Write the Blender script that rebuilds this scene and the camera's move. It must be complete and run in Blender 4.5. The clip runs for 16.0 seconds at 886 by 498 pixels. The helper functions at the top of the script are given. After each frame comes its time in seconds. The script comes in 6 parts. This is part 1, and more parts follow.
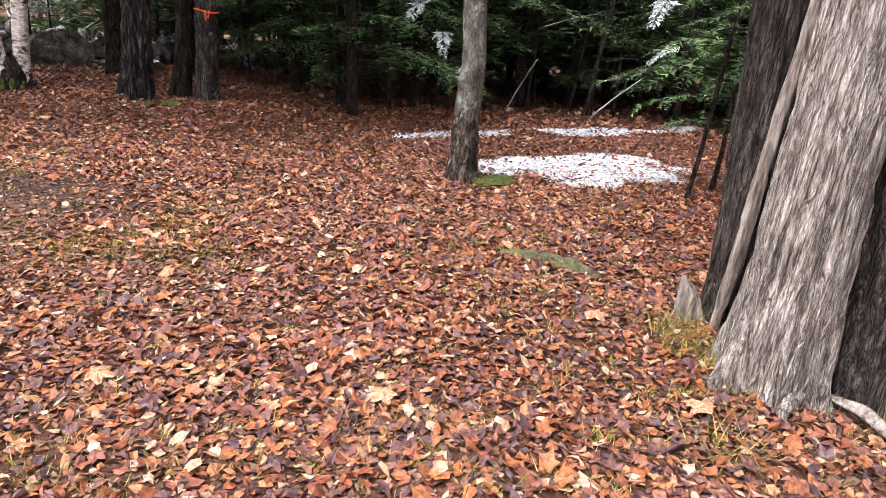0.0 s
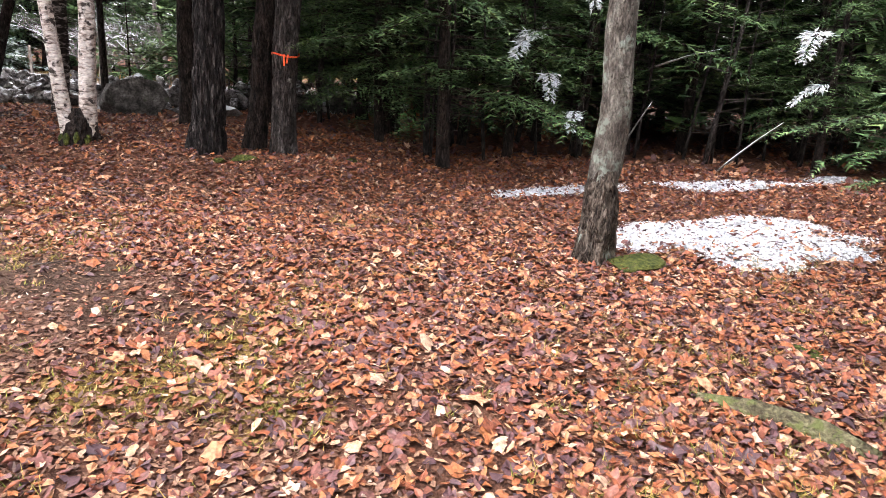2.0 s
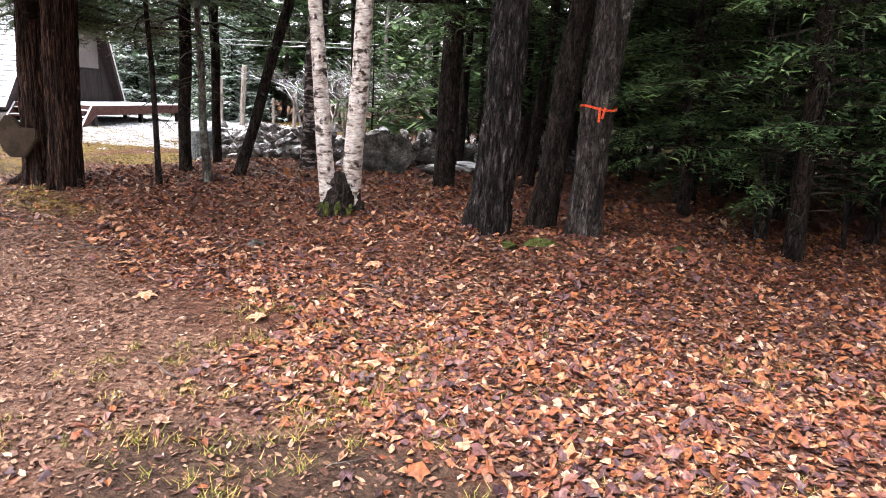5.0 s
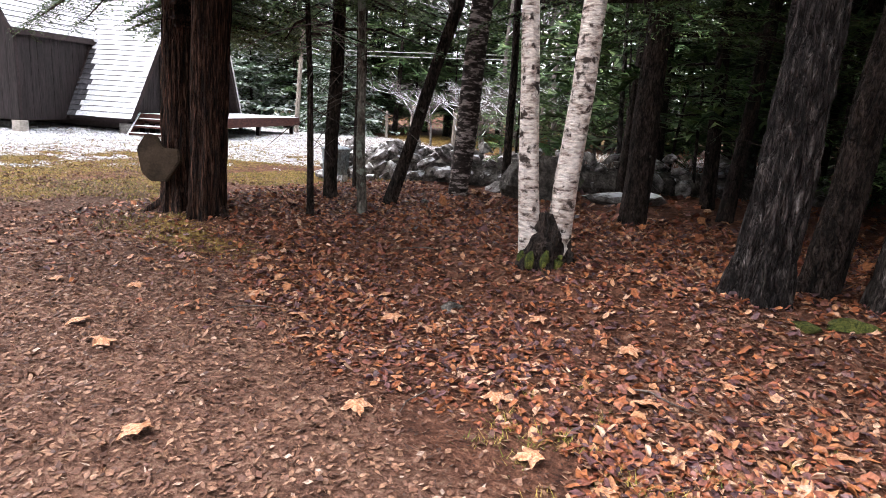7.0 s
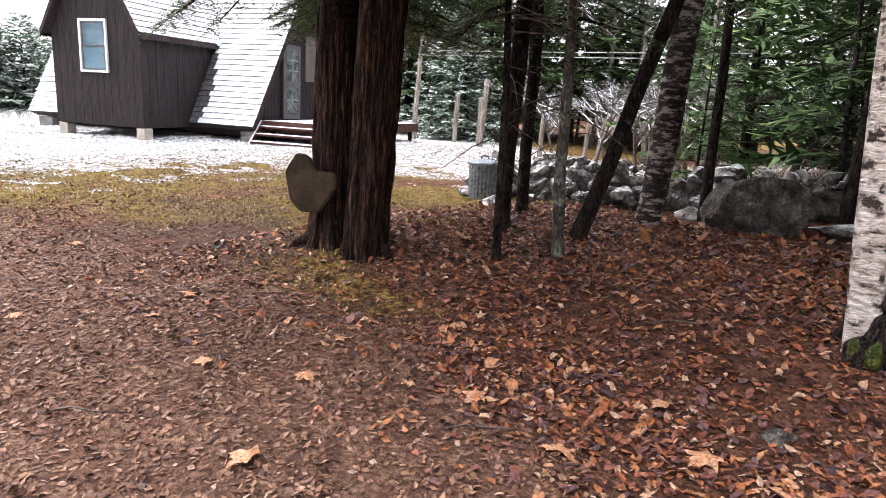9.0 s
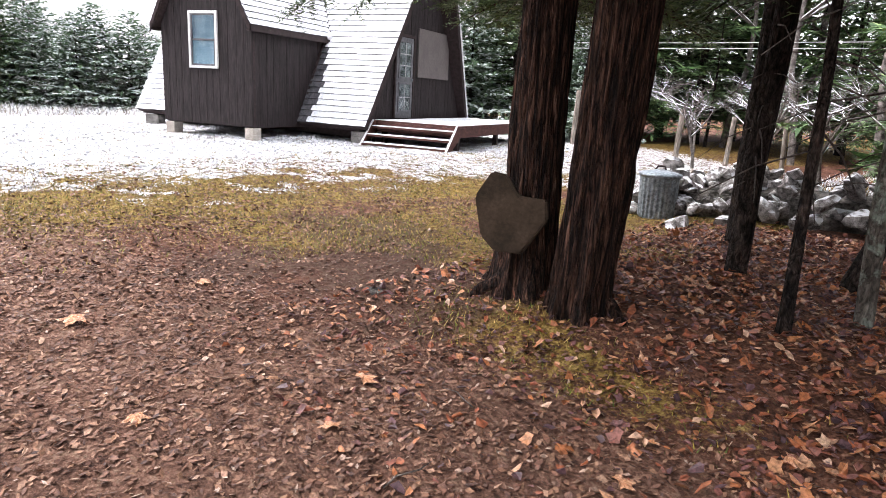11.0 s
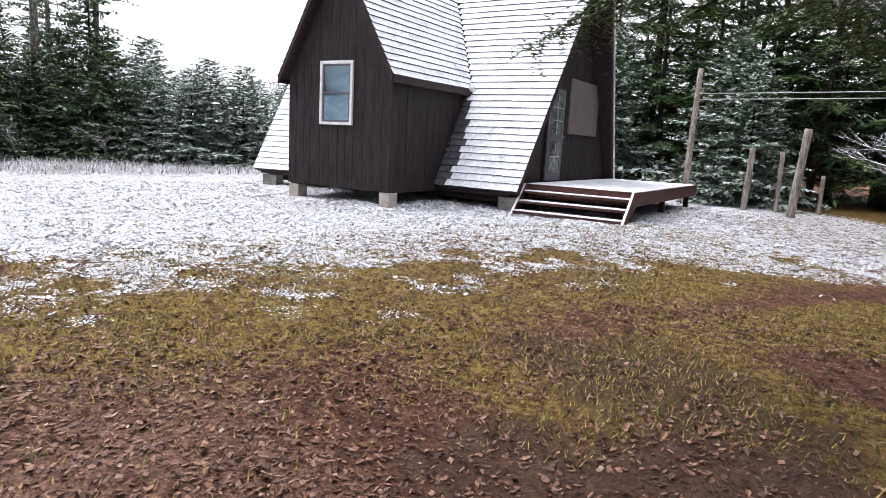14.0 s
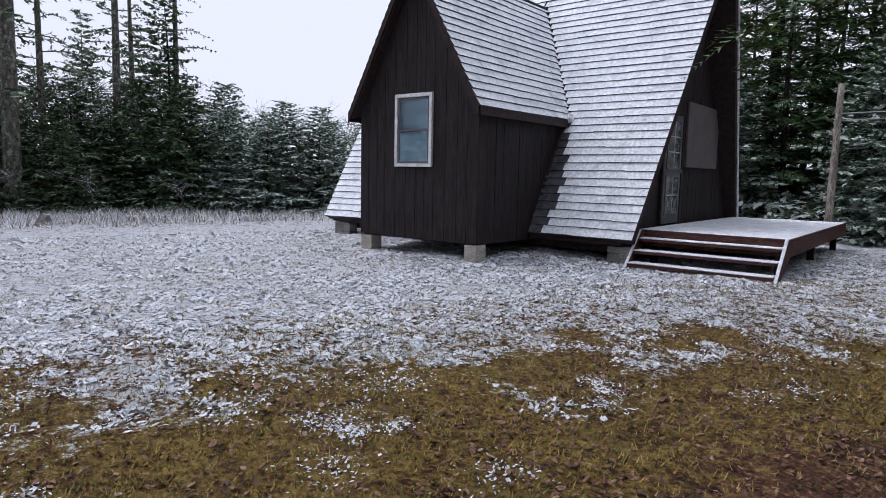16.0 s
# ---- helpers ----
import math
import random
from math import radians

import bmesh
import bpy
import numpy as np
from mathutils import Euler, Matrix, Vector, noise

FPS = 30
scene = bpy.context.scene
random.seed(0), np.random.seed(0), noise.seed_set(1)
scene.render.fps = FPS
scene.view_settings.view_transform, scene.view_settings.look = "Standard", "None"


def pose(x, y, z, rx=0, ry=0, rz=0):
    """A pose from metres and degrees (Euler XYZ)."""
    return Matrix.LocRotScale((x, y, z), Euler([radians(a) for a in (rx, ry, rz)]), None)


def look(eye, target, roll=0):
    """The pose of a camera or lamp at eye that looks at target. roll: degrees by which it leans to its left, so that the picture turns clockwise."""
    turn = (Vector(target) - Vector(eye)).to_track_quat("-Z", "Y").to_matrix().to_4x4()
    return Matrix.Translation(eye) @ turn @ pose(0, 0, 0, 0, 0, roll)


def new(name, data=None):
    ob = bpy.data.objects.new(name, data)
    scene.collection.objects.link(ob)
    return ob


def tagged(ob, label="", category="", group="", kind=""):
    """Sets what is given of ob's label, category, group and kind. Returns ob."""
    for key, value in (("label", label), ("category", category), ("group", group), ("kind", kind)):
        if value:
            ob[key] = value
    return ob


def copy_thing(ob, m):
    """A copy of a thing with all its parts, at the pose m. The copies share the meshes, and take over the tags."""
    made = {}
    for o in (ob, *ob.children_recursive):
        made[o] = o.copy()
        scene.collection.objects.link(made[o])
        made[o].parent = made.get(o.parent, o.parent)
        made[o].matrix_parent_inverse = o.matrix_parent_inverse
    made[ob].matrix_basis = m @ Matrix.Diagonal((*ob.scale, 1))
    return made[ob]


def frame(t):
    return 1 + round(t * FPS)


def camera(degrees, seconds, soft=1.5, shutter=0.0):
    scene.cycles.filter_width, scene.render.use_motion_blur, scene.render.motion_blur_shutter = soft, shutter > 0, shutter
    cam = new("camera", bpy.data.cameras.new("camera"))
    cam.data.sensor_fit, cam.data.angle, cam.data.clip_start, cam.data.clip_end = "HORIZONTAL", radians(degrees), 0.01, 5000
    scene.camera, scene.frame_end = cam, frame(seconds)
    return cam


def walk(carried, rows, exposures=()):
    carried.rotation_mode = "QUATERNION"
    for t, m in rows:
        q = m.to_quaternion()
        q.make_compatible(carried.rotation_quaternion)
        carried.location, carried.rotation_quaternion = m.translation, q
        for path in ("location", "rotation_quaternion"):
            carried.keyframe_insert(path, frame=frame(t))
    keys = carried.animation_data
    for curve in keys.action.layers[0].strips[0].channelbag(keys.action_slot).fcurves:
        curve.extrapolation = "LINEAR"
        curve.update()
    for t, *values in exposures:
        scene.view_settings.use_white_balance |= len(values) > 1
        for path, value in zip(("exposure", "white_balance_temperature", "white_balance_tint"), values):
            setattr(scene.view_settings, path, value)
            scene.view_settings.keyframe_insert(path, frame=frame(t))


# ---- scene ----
cam = camera(69.6, 16.0, soft=0.8)
METRES, EYE, TILT, LEAN, TURN = 14.851, 1.5, -0.89, 0.556, 0.0
ROWS = [
    (0.0, 0.0, 0.0, 0.0, 1.73, -18.0, -5.34),
    (0.5, -0.0065, 0.021, -0.0016, 3.61, -17.45, -5.16),
    (1.0, -0.0133, 0.045, -0.0014, 4.88, -16.86, -4.81),
    (1.5, -0.0276, 0.0696, 0.0022, 6.58, -16.31, -4.32),
    (2.0, -0.0376, 0.0992, 0.0011, 7.69, -15.29, -4.34),
    (2.5, -0.0527, 0.1241, 0.0037, 8.82, -14.63, -4.46),
    (3.0, -0.0666, 0.1489, 0.0066, 12.75, -14.06, -4.27),
    (3.5, -0.087, 0.1755, 0.0022, 15.98, -13.7, -4.45),
    (4.0, -0.1131, 0.19, 0.0011, 18.74, -13.3, -4.26),
    (6.5, -0.2574, 0.2631, -0.0003, 30.1, -11.84, -4.31),
    (7.0, -0.2885, 0.2732, 0.0014, 31.43, -12.11, -4.44),
    (7.5, -0.3165, 0.2895, 0.0005, 33.0, -12.02, -4.37),
    (8.0, -0.3524, 0.3044, 0.0004, 34.27, -12.01, -4.48),
    (8.5, -0.3821, 0.3148, 0.0028, 37.25, -12.17, -4.21),
    (11.0, -0.5333, 0.3553, -0.0007, 46.27, -13.37, -4.1),
    (11.5, -0.5632, 0.36, -0.0018, 50.87, -11.64, -3.33),
    (12.0, -0.5959, 0.3573, -0.0056, 51.29, -11.07, -3.77),
    (12.5, -0.6268, 0.3546, -0.0029, 51.35, -10.69, -4.24),
    (13.0, -0.6608, 0.3646, 0.0004, 51.73, -10.09, -4.09),
    (13.5, -0.69, 0.3758, 0.0006, 52.33, -9.64, -4.2),
    (14.0, -0.7154, 0.3849, -0.0, 53.42, -9.25, -4.05),
    (14.5, -0.7486, 0.397, 0.0008, 57.17, -8.25, -3.6),
    (15.0, -0.7749, 0.4105, 0.002, 59.87, -7.28, -2.94),
    (15.5, -0.8003, 0.4215, 0.0059, 60.46, -6.94, -2.7),
    (16.0, -0.8253, 0.4439, 0.0074, 60.42, -6.58, -2.22),
]
walk(cam, [(t, pose(0, 0, EYE, TILT, LEAN, TURN) @ pose(METRES * x, METRES * y, METRES * z, 90 + pitch, roll, yaw)) for t, x, y, z, yaw, pitch, roll in ROWS],
     exposures=[(0.0, 1.6, 6500, 18), (4.0, 2.05, 6500, 18), (6.5, 1.62, 6500, 18), (7.0, 1.54, 6500, 18), (8.5, 1.58, 6500, 18), (11.0, 1.55, 6500, 18), (13.5, 0.86, 6350, 18), (14.5, 0.73, 6200, 18), (15.0, 0.48, 6100, 18), (15.5, 0.1, 6000, 18), (16.0, -0.28, 5900, 18)])

# ---- world, sun, exposure ----
world = bpy.data.worlds.new("overcast")
scene.world = world
world.use_nodes = True
wn, wl = world.node_tree.nodes, world.node_tree.links
sky = wn.new("ShaderNodeTexSky")
sky.sky_type = "NISHITA"
sky.sun_disc = False
sky.sun_elevation, sky.sun_rotation = radians(60), radians(240)
sky.air_density, sky.dust_density, sky.ozone_density = 1.0, 6.0, 1.0
grey = wn.new("ShaderNodeHueSaturation")
grey.inputs["Saturation"].default_value = 0.14
wl.new(sky.outputs["Color"], grey.inputs["Color"])
cloud = wn.new("ShaderNodeMix")
cloud.data_type, cloud.blend_type = "RGBA", "LIGHTEN"
cloud.inputs[0].default_value, cloud.inputs[7].default_value = 1.0, (7.0, 7.2, 7.4, 1)
wl.new(grey.outputs["Color"], cloud.inputs[6])
wl.new(cloud.outputs[2], wn["Background"].inputs["Color"])
wn["Background"].inputs["Strength"].default_value = 0.15
sun = new("sun", bpy.data.lights.new("sun", "SUN"))
sun.data.energy, sun.data.angle, sun.data.color = 0.45, radians(40), (1.0, 0.98, 0.95)
sun.matrix_world = look((-11, -6.3, 22), (0, 0, 0))


# ---- materials ----
def nodes_of(m):
    m.use_nodes = True
    return m.node_tree.nodes, m.node_tree.links, m.node_tree.nodes["Principled BSDF"]


def ramp_node(n, stops, constant=False):
    r = n.new("ShaderNodeValToRGB")
    if constant:
        r.color_ramp.interpolation = "CONSTANT"
    while len(r.color_ramp.elements) < len(stops):
        r.color_ramp.elements.new(0.5)
    for e, (p, c) in zip(r.color_ramp.elements, stops):
        e.position, e.color = p, (*c, 1)
    return r


def noise_node(n, l, scale, detail=4, stretch=(1, 1, 1), source="Object", rough=0.6):
    tc, mp, t = n.new("ShaderNodeTexCoord"), n.new("ShaderNodeMapping"), n.new("ShaderNodeTexNoise")
    mp.inputs["Scale"].default_value = stretch
    l.new(tc.outputs[source], mp.inputs["Vector"])
    l.new(mp.outputs["Vector"], t.inputs["Vector"])
    t.inputs["Scale"].default_value, t.inputs["Detail"].default_value, t.inputs["Roughness"].default_value = scale, detail, rough
    return t


def mixed(n, l, a, b, fac, blend="MIX"):
    m = n.new("ShaderNodeMix")
    m.data_type, m.blend_type = "RGBA", blend
    for sock, v in ((0, fac), (6, a), (7, b)):
        if hasattr(v, "is_linked"):
            l.new(v, m.inputs[sock])
        elif isinstance(v, tuple):
            m.inputs[sock].default_value = (*v, 1)
        else:
            m.inputs[sock].default_value = v
    return m.outputs[2]


def calc(n, l, op, a, b=0.0, clamp=False):
    m = n.new("ShaderNodeMath")
    m.operation, m.use_clamp = op, clamp
    for i, v in enumerate((a, b)):
        if hasattr(v, "is_linked"):
            l.new(v, m.inputs[i])
        else:
            m.inputs[i].default_value = v
    return m.outputs[0]


def bump_into(n, l, p, height, strength, distance):
    b = n.new("ShaderNodeBump")
    b.inputs["Strength"].default_value, b.inputs["Distance"].default_value = strength, distance
    l.new(height, b.inputs["Height"])
    l.new(b.outputs["Normal"], p.inputs["Normal"])


def surface(name, stops, scale=8, stretch=(1, 1, 1), rough=0.8, bump=0.5, depth=0.01, fine=60, wear=None, metal=0.0, frost=0.0, island=False, spec=0.2, grain=0.7, crack=None):
    """Colour from a large noise through stops, finer grain on top, relief, wear=(colour, threshold) blotches, crack=(scale, stretch, depth) dark fissures, frost on upward faces."""
    m = bpy.data.materials.new(name)
    n, l, p = nodes_of(m)
    t = noise_node(n, l, scale, 5, stretch)
    r = ramp_node(n, stops if island else [(0.5 + (q - 0.5) * 0.6, c) for q, c in stops])
    if island:
        g = n.new("ShaderNodeNewGeometry")
        l.new(g.outputs["Random Per Island"], r.inputs["Fac"])
    else:
        l.new(t.outputs["Fac"], r.inputs["Fac"])
    f = noise_node(n, l, fine, 3, stretch)
    fr = ramp_node(n, ((0.36, (0.35, 0.35, 0.35)), (0.64, (1.4, 1.4, 1.4))))
    l.new(f.outputs["Fac"], fr.inputs["Fac"])
    colour = mixed(n, l, r.outputs["Color"], fr.outputs["Color"], grain, "MULTIPLY")
    fissure = None
    if crack:
        ck = noise_node(n, l, crack[0], 3, crack[1], rough=0.55)
        ck.inputs["Distortion"].default_value = 0.6
        fissure = calc(n, l, "MULTIPLY", calc(n, l, "ABSOLUTE", calc(n, l, "SUBTRACT", ck.outputs["Fac"], 0.5)), 11, True)
        cr = ramp_node(n, ((0.0, (1 - crack[2],) * 3), (0.55, (1.0, 1.0, 1.0))))
        l.new(fissure, cr.inputs["Fac"])
        colour = mixed(n, l, colour, cr.outputs["Color"], 1.0, "MULTIPLY")
    if wear:
        w = noise_node(n, l, wear[2] if len(wear) > 2 else 3, 5)
        fac = calc(n, l, "MULTIPLY", calc(n, l, "SUBTRACT", w.outputs["Fac"], wear[1]), 12, True)
        colour = mixed(n, l, colour, wear[0], fac)
    if frost:
        g = n.new("ShaderNodeNewGeometry")
        s = n.new("ShaderNodeSeparateXYZ")
        l.new(g.outputs["Normal"], s.inputs[0])
        k = noise_node(n, l, 2.5, 4, (1, 1, 1))
        up = calc(n, l, "ADD", calc(n, l, "MULTIPLY", s.outputs["Z"], 0.6), calc(n, l, "MULTIPLY", k.outputs["Fac"], 1.0))
        fac = calc(n, l, "MULTIPLY", calc(n, l, "SUBTRACT", up, 1.25 - frost), 4.0 if island else 7, True)
        colour = mixed(n, l, colour, (0.54, 0.61, 0.59) if island else (0.72, 0.75, 0.78), fac)
    l.new(colour, p.inputs["Base Color"])
    p.inputs["Roughness"].default_value, p.inputs["Metallic"].default_value = rough, metal
    p.inputs["Specular IOR Level"].default_value = spec
    if bump:
        relief_ = calc(n, l, "ADD", t.outputs["Fac"], f.outputs["Fac"])
        bump_into(n, l, p, calc(n, l, "ADD", relief_, fissure) if fissure else relief_, bump, depth)
    return m


M_CEDAR_GREY = surface("grey_cedar_bark", ((0.22, (0.15, 0.125, 0.11)), (0.45, (0.42, 0.365, 0.325)), (0.75, (0.66, 0.605, 0.56))), 4.6, (7, 7, 1.1), 0.9, 1.0, 0.02, 22, crack=(4.0, (9, 9, 0.75), 0.5))
M_CEDAR_DARK = surface("dark_cedar_bark", ((0.25, (0.035, 0.028, 0.025)), (0.55, (0.1, 0.083, 0.075)), (0.8, (0.22, 0.185, 0.17))), 4.6, (7, 7, 1.1), 0.9, 1.0, 0.02, 22, crack=(4.0, (9, 9, 0.75), 0.75))
M_CEDAR_RED = surface("reddish_cedar_bark", ((0.3, (0.012, 0.008, 0.007)), (0.5, (0.048, 0.026, 0.019)), (0.62, (0.1, 0.05, 0.034)), (0.8, (0.21, 0.12, 0.085))), 4.6, (8, 8, 0.6), 0.9, 1.0, 0.03, 13, wear=((0.07, 0.085, 0.045), 0.7), crack=(4.0, (8, 8, 0.7), 0.8))
M_SHAG = surface("shaggy_dark_bark", ((0.3, (0.0081, 0.00675, 0.00675)), (0.5, (0.0351, 0.0284, 0.027)), (0.7, (0.101, 0.0878, 0.0837)), (0.95, (0.405, 0.378, 0.365))), 4.0, (6, 6, 1.3), 0.7, 1.0, 0.05, 12, crack=(3.4, (6, 6, 1.4), 0.85))
M_BROWN = surface("brown_bark", ((0.28, (0.0125, 0.01, 0.00875)), (0.75, (0.075, 0.055, 0.0462))), 3, (5, 5, 1.6), 0.85, 1.0, 0.03, 12, wear=((0.188, 0.175, 0.156), 0.67, 7), crack=(3.5, (6, 6, 2.0), 0.7))
M_LICHEN = surface("lichen_grey_bark", ((0.25, (0.06, 0.05, 0.042)), (0.55, (0.15, 0.135, 0.115)), (0.8, (0.26, 0.25, 0.215))), 5, (2, 2, 0.8), 0.85, 0.8, 0.015, 30, wear=((0.25, 0.29, 0.245), 0.53, 7), crack=(5.0, (6, 6, 2.4), 0.35))
M_MAPLE = surface("flaky_maple_bark", ((0.25, (0.026, 0.0221, 0.0195)), (0.55, (0.0715, 0.0598, 0.0546)), (0.9, (0.247, 0.224, 0.212))), 4, (4, 4, 1.2), 0.85, 1.0, 0.03, 14, wear=((0.455, 0.429, 0.39), 0.66, 6), crack=(3.4, (6, 6, 1.8), 0.7))
M_FOOT = surface("cracked_brown_bark", ((0.28, (0.05, 0.038, 0.03)), (0.5, (0.12, 0.095, 0.075)), (0.75, (0.22, 0.185, 0.15))), 4, (5, 5, 1.6), 0.9, 1.0, 0.03, 14, crack=(3.6, (6, 6, 2.0), 0.7))
M_BIRCH = surface("white_birch_bark", ((0.24, (0.05, 0.04, 0.036)), (0.34, (0.36, 0.29, 0.25)), (0.5, (0.66, 0.6, 0.55)), (0.8, (0.8, 0.76, 0.72))), 2.6, (3, 3, 8), 0.6, 1.0, 0.02, 6, wear=((0.045, 0.035, 0.03), 0.555, 11), grain=0.5)
M_MOTTLED = surface("dark_birch_bark", ((0.35, (0.03, 0.024, 0.022)), (0.52, (0.07, 0.055, 0.05)), (0.62, (0.42, 0.36, 0.34))), 2.4, (2.6, 2.6, 8), 0.75, 0.9, 0.03, 8)
M_TWIG = surface("bare_twig_bark", ((0.3, (0.06, 0.05, 0.045)), (0.7, (0.16, 0.135, 0.12))), 20, (1, 1, 1), 0.9, 0, frost=0.1)
M_FROST_TWIG = surface("frosted_twig", ((0.3, (0.09, 0.08, 0.075)), (0.7, (0.24, 0.215, 0.2))), 8, (1, 1, 1), 0.9, 0, frost=0.5)
M_NEEDLE = surface("hemlock_needles", ((0.0, (0.0252, 0.0532, 0.0224)), (0.5, (0.07, 0.137, 0.0504)), (0.85, (0.14, 0.231, 0.084)), (1.0, (0.238, 0.336, 0.126))), 4, (1, 1, 1), 0.55, 0, fine=30, island=True, frost=0.0)
M_NEEDLE_FROST = surface("frosted_needles", ((0.0, (0.06, 0.11, 0.06)), (0.5, (0.12, 0.19, 0.11)), (1.0, (0.21, 0.28, 0.18))), 4, (1, 1, 1), 0.65, 0, fine=30, island=True, frost=0.45, grain=0.4)
M_SPRUCE = surface("dark_spruce_needles", ((0.0, (0.03, 0.062, 0.028)), (0.5, (0.072, 0.125, 0.055)), (1.0, (0.15, 0.2, 0.09))), 4, (1, 1, 1), 0.6, 0, fine=30, island=True, frost=0.24, grain=0.4)
M_SNOWY = surface("snow_laden_needles", ((0.0, (0.5, 0.56, 0.56)), (1.0, (0.75, 0.78, 0.8))), 6, (1, 1, 1), 0.8, 0, island=True, grain=0.3)
M_STONE = surface("field_stone", ((0.25, (0.06, 0.056, 0.052)), (0.45, (0.19, 0.178, 0.17)), (0.75, (0.42, 0.4, 0.39))), 4, (1, 1, 1), 0.85, 0.7, 0.02, 40, frost=0.33)
M_BOULDER = surface("dark_boulder_stone", ((0.3, (0.054, 0.0513, 0.0459)), (0.6, (0.162, 0.149, 0.135)), (0.8, (0.324, 0.311, 0.284))), 5, (1, 1, 1), 0.85, 0.9, 0.04, 30, wear=((0.081, 0.108, 0.054), 0.62, 3))
M_SLAB = surface("flat_brown_stone", ((0.3, (0.028, 0.02, 0.013)), (0.7, (0.065, 0.045, 0.03))), 4, (1, 1, 1), 0.85, 0.5, 0.01, 40, grain=0.3)
M_LEAF = surface("fallen_leaf", ((0.0, (0.0523, 0.0285, 0.0333)), (0.15, (0.119, 0.0608, 0.0646)), (0.3, (0.18, 0.076, 0.0627)), (0.45, (0.228, 0.0741, 0.0408)), (0.62, (0.275, 0.0903, 0.04)), (0.76, (0.361, 0.138, 0.0551)), (0.88, (0.437, 0.218, 0.114)), (1.0, (0.532, 0.361, 0.257))), 5, (1, 1, 1), 0.4, 0.3, 0.004, 45, island=True, spec=0.25)
M_BITS = surface("leaf_bits", ((0.0, (0.068, 0.0357, 0.0272)), (0.4, (0.162, 0.0808, 0.0544)), (0.7, (0.238, 0.128, 0.0808)), (0.95, (0.306, 0.178, 0.115)), (1.0, (0.408, 0.306, 0.246))), 5, (1, 1, 1), 0.5, 0, island=True, spec=0.18)
M_PALE_LEAF = surface("pale_fallen_leaf", ((0.0, (0.42, 0.15, 0.06)), (0.5, (0.49, 0.25, 0.14)), (1.0, (0.54, 0.37, 0.27))), 30, (1, 1, 1), 0.45, 0.3, 0.004, 60, spec=0.18)
M_GRASS = surface("mossy_grass", ((0.0, (0.05, 0.07, 0.014)), (0.25, (0.11, 0.13, 0.024)), (0.45, (0.24, 0.235, 0.045)), (0.7, (0.37, 0.26, 0.07)), (1.0, (0.48, 0.33, 0.12))), 5, (1, 1, 1), 0.6, 0, island=True, spec=0.18)
M_DRY = surface("frosted_grass", ((0.0, (0.1, 0.08, 0.04)), (0.2, (0.26, 0.22, 0.15)), (0.3, (0.5, 0.49, 0.45)), (0.45, (0.74, 0.76, 0.79)), (1.0, (0.84, 0.86, 0.9))), 5, (1, 1, 1), 0.7, 0, island=True)
M_MOSS = surface("green_moss", ((0.3, (0.03, 0.045, 0.01)), (0.7, (0.12, 0.13, 0.03))), 14, (1, 1, 1), 0.9, 0.9, 0.02, 60)
M_ROT = surface("mossy_rotten_wood", ((0.3, (0.06, 0.05, 0.03)), (0.7, (0.17, 0.16, 0.09))), 12, (1, 1, 1), 0.9, 1.0, 0.02, 60, wear=((0.1, 0.115, 0.04), 0.52, 14))
M_DEAD = surface("weathered_dead_wood", ((0.3, (0.16, 0.13, 0.11)), (0.7, (0.42, 0.37, 0.33))), 3, (6, 6, 1), 0.85, 0.8, 0.02, 10)
M_POST = surface("grey_fence_post_wood", ((0.3, (0.17, 0.145, 0.12)), (0.7, (0.36, 0.32, 0.28))), 3, (5, 5, 0.7), 0.85, 0.6, 0.01, 10)
M_SIDING = surface("dark_brown_stained_boards", ((0.3, (0.015, 0.0115, 0.012)), (0.7, (0.031, 0.024, 0.025))), 3, (6, 6, 0.6), 0.7, 0.5, 0.006, 12, grain=0.3)
M_TRIM = surface("dark_brown_trim", ((0.3, (0.022, 0.015, 0.015)), (0.7, (0.042, 0.028, 0.028))), 3, (4, 4, 4), 0.65, 0.3, 0.004, 20, grain=0.3)
M_DECK = surface("reddish_brown_deck_wood", ((0.3, (0.055, 0.023, 0.019)), (0.7, (0.105, 0.043, 0.034))), 3, (2, 2, 6), 0.6, 0.4, 0.005, 15)
M_SHINGLE = surface("dark_grey_shingle", ((0.3, (0.05, 0.05, 0.058)), (0.7, (0.11, 0.11, 0.12))), 6, (1, 1, 1), 0.9, 0.4, 0.01, 50)
M_ROOFSNOW = surface("thin_roof_snow", ((0.2, (0.62, 0.65, 0.7)), (0.42, (0.8, 0.83, 0.87)), (0.7, (0.87, 0.9, 0.94))), 3, (1, 1, 1), 0.75, 0.5, 0.02, 22, grain=0.3)
M_SNOW = surface("thin_snow", ((0.25, (0.68, 0.7, 0.74)), (0.7, (0.84, 0.86, 0.9))), 5, (1, 1, 1), 0.7, 0.6, 0.03, 30, grain=0.3)
M_WHITE = surface("white_window_paint", ((0.3, (0.62, 0.62, 0.62)), (0.7, (0.75, 0.75, 0.75))), 5, (1, 1, 1), 0.5, 0.1, 0.002, 30, grain=0.3)
M_BLOCK = surface("concrete_block", ((0.3, (0.2, 0.19, 0.18)), (0.7, (0.33, 0.32, 0.3))), 6, (1, 1, 1), 0.9, 0.6, 0.01, 60)
M_PALEBLOCK = surface("pale_concrete_block", ((0.3, (0.35, 0.32, 0.28)), (0.7, (0.5, 0.46, 0.41))), 6, (1, 1, 1), 0.9, 0.6, 0.01, 60)
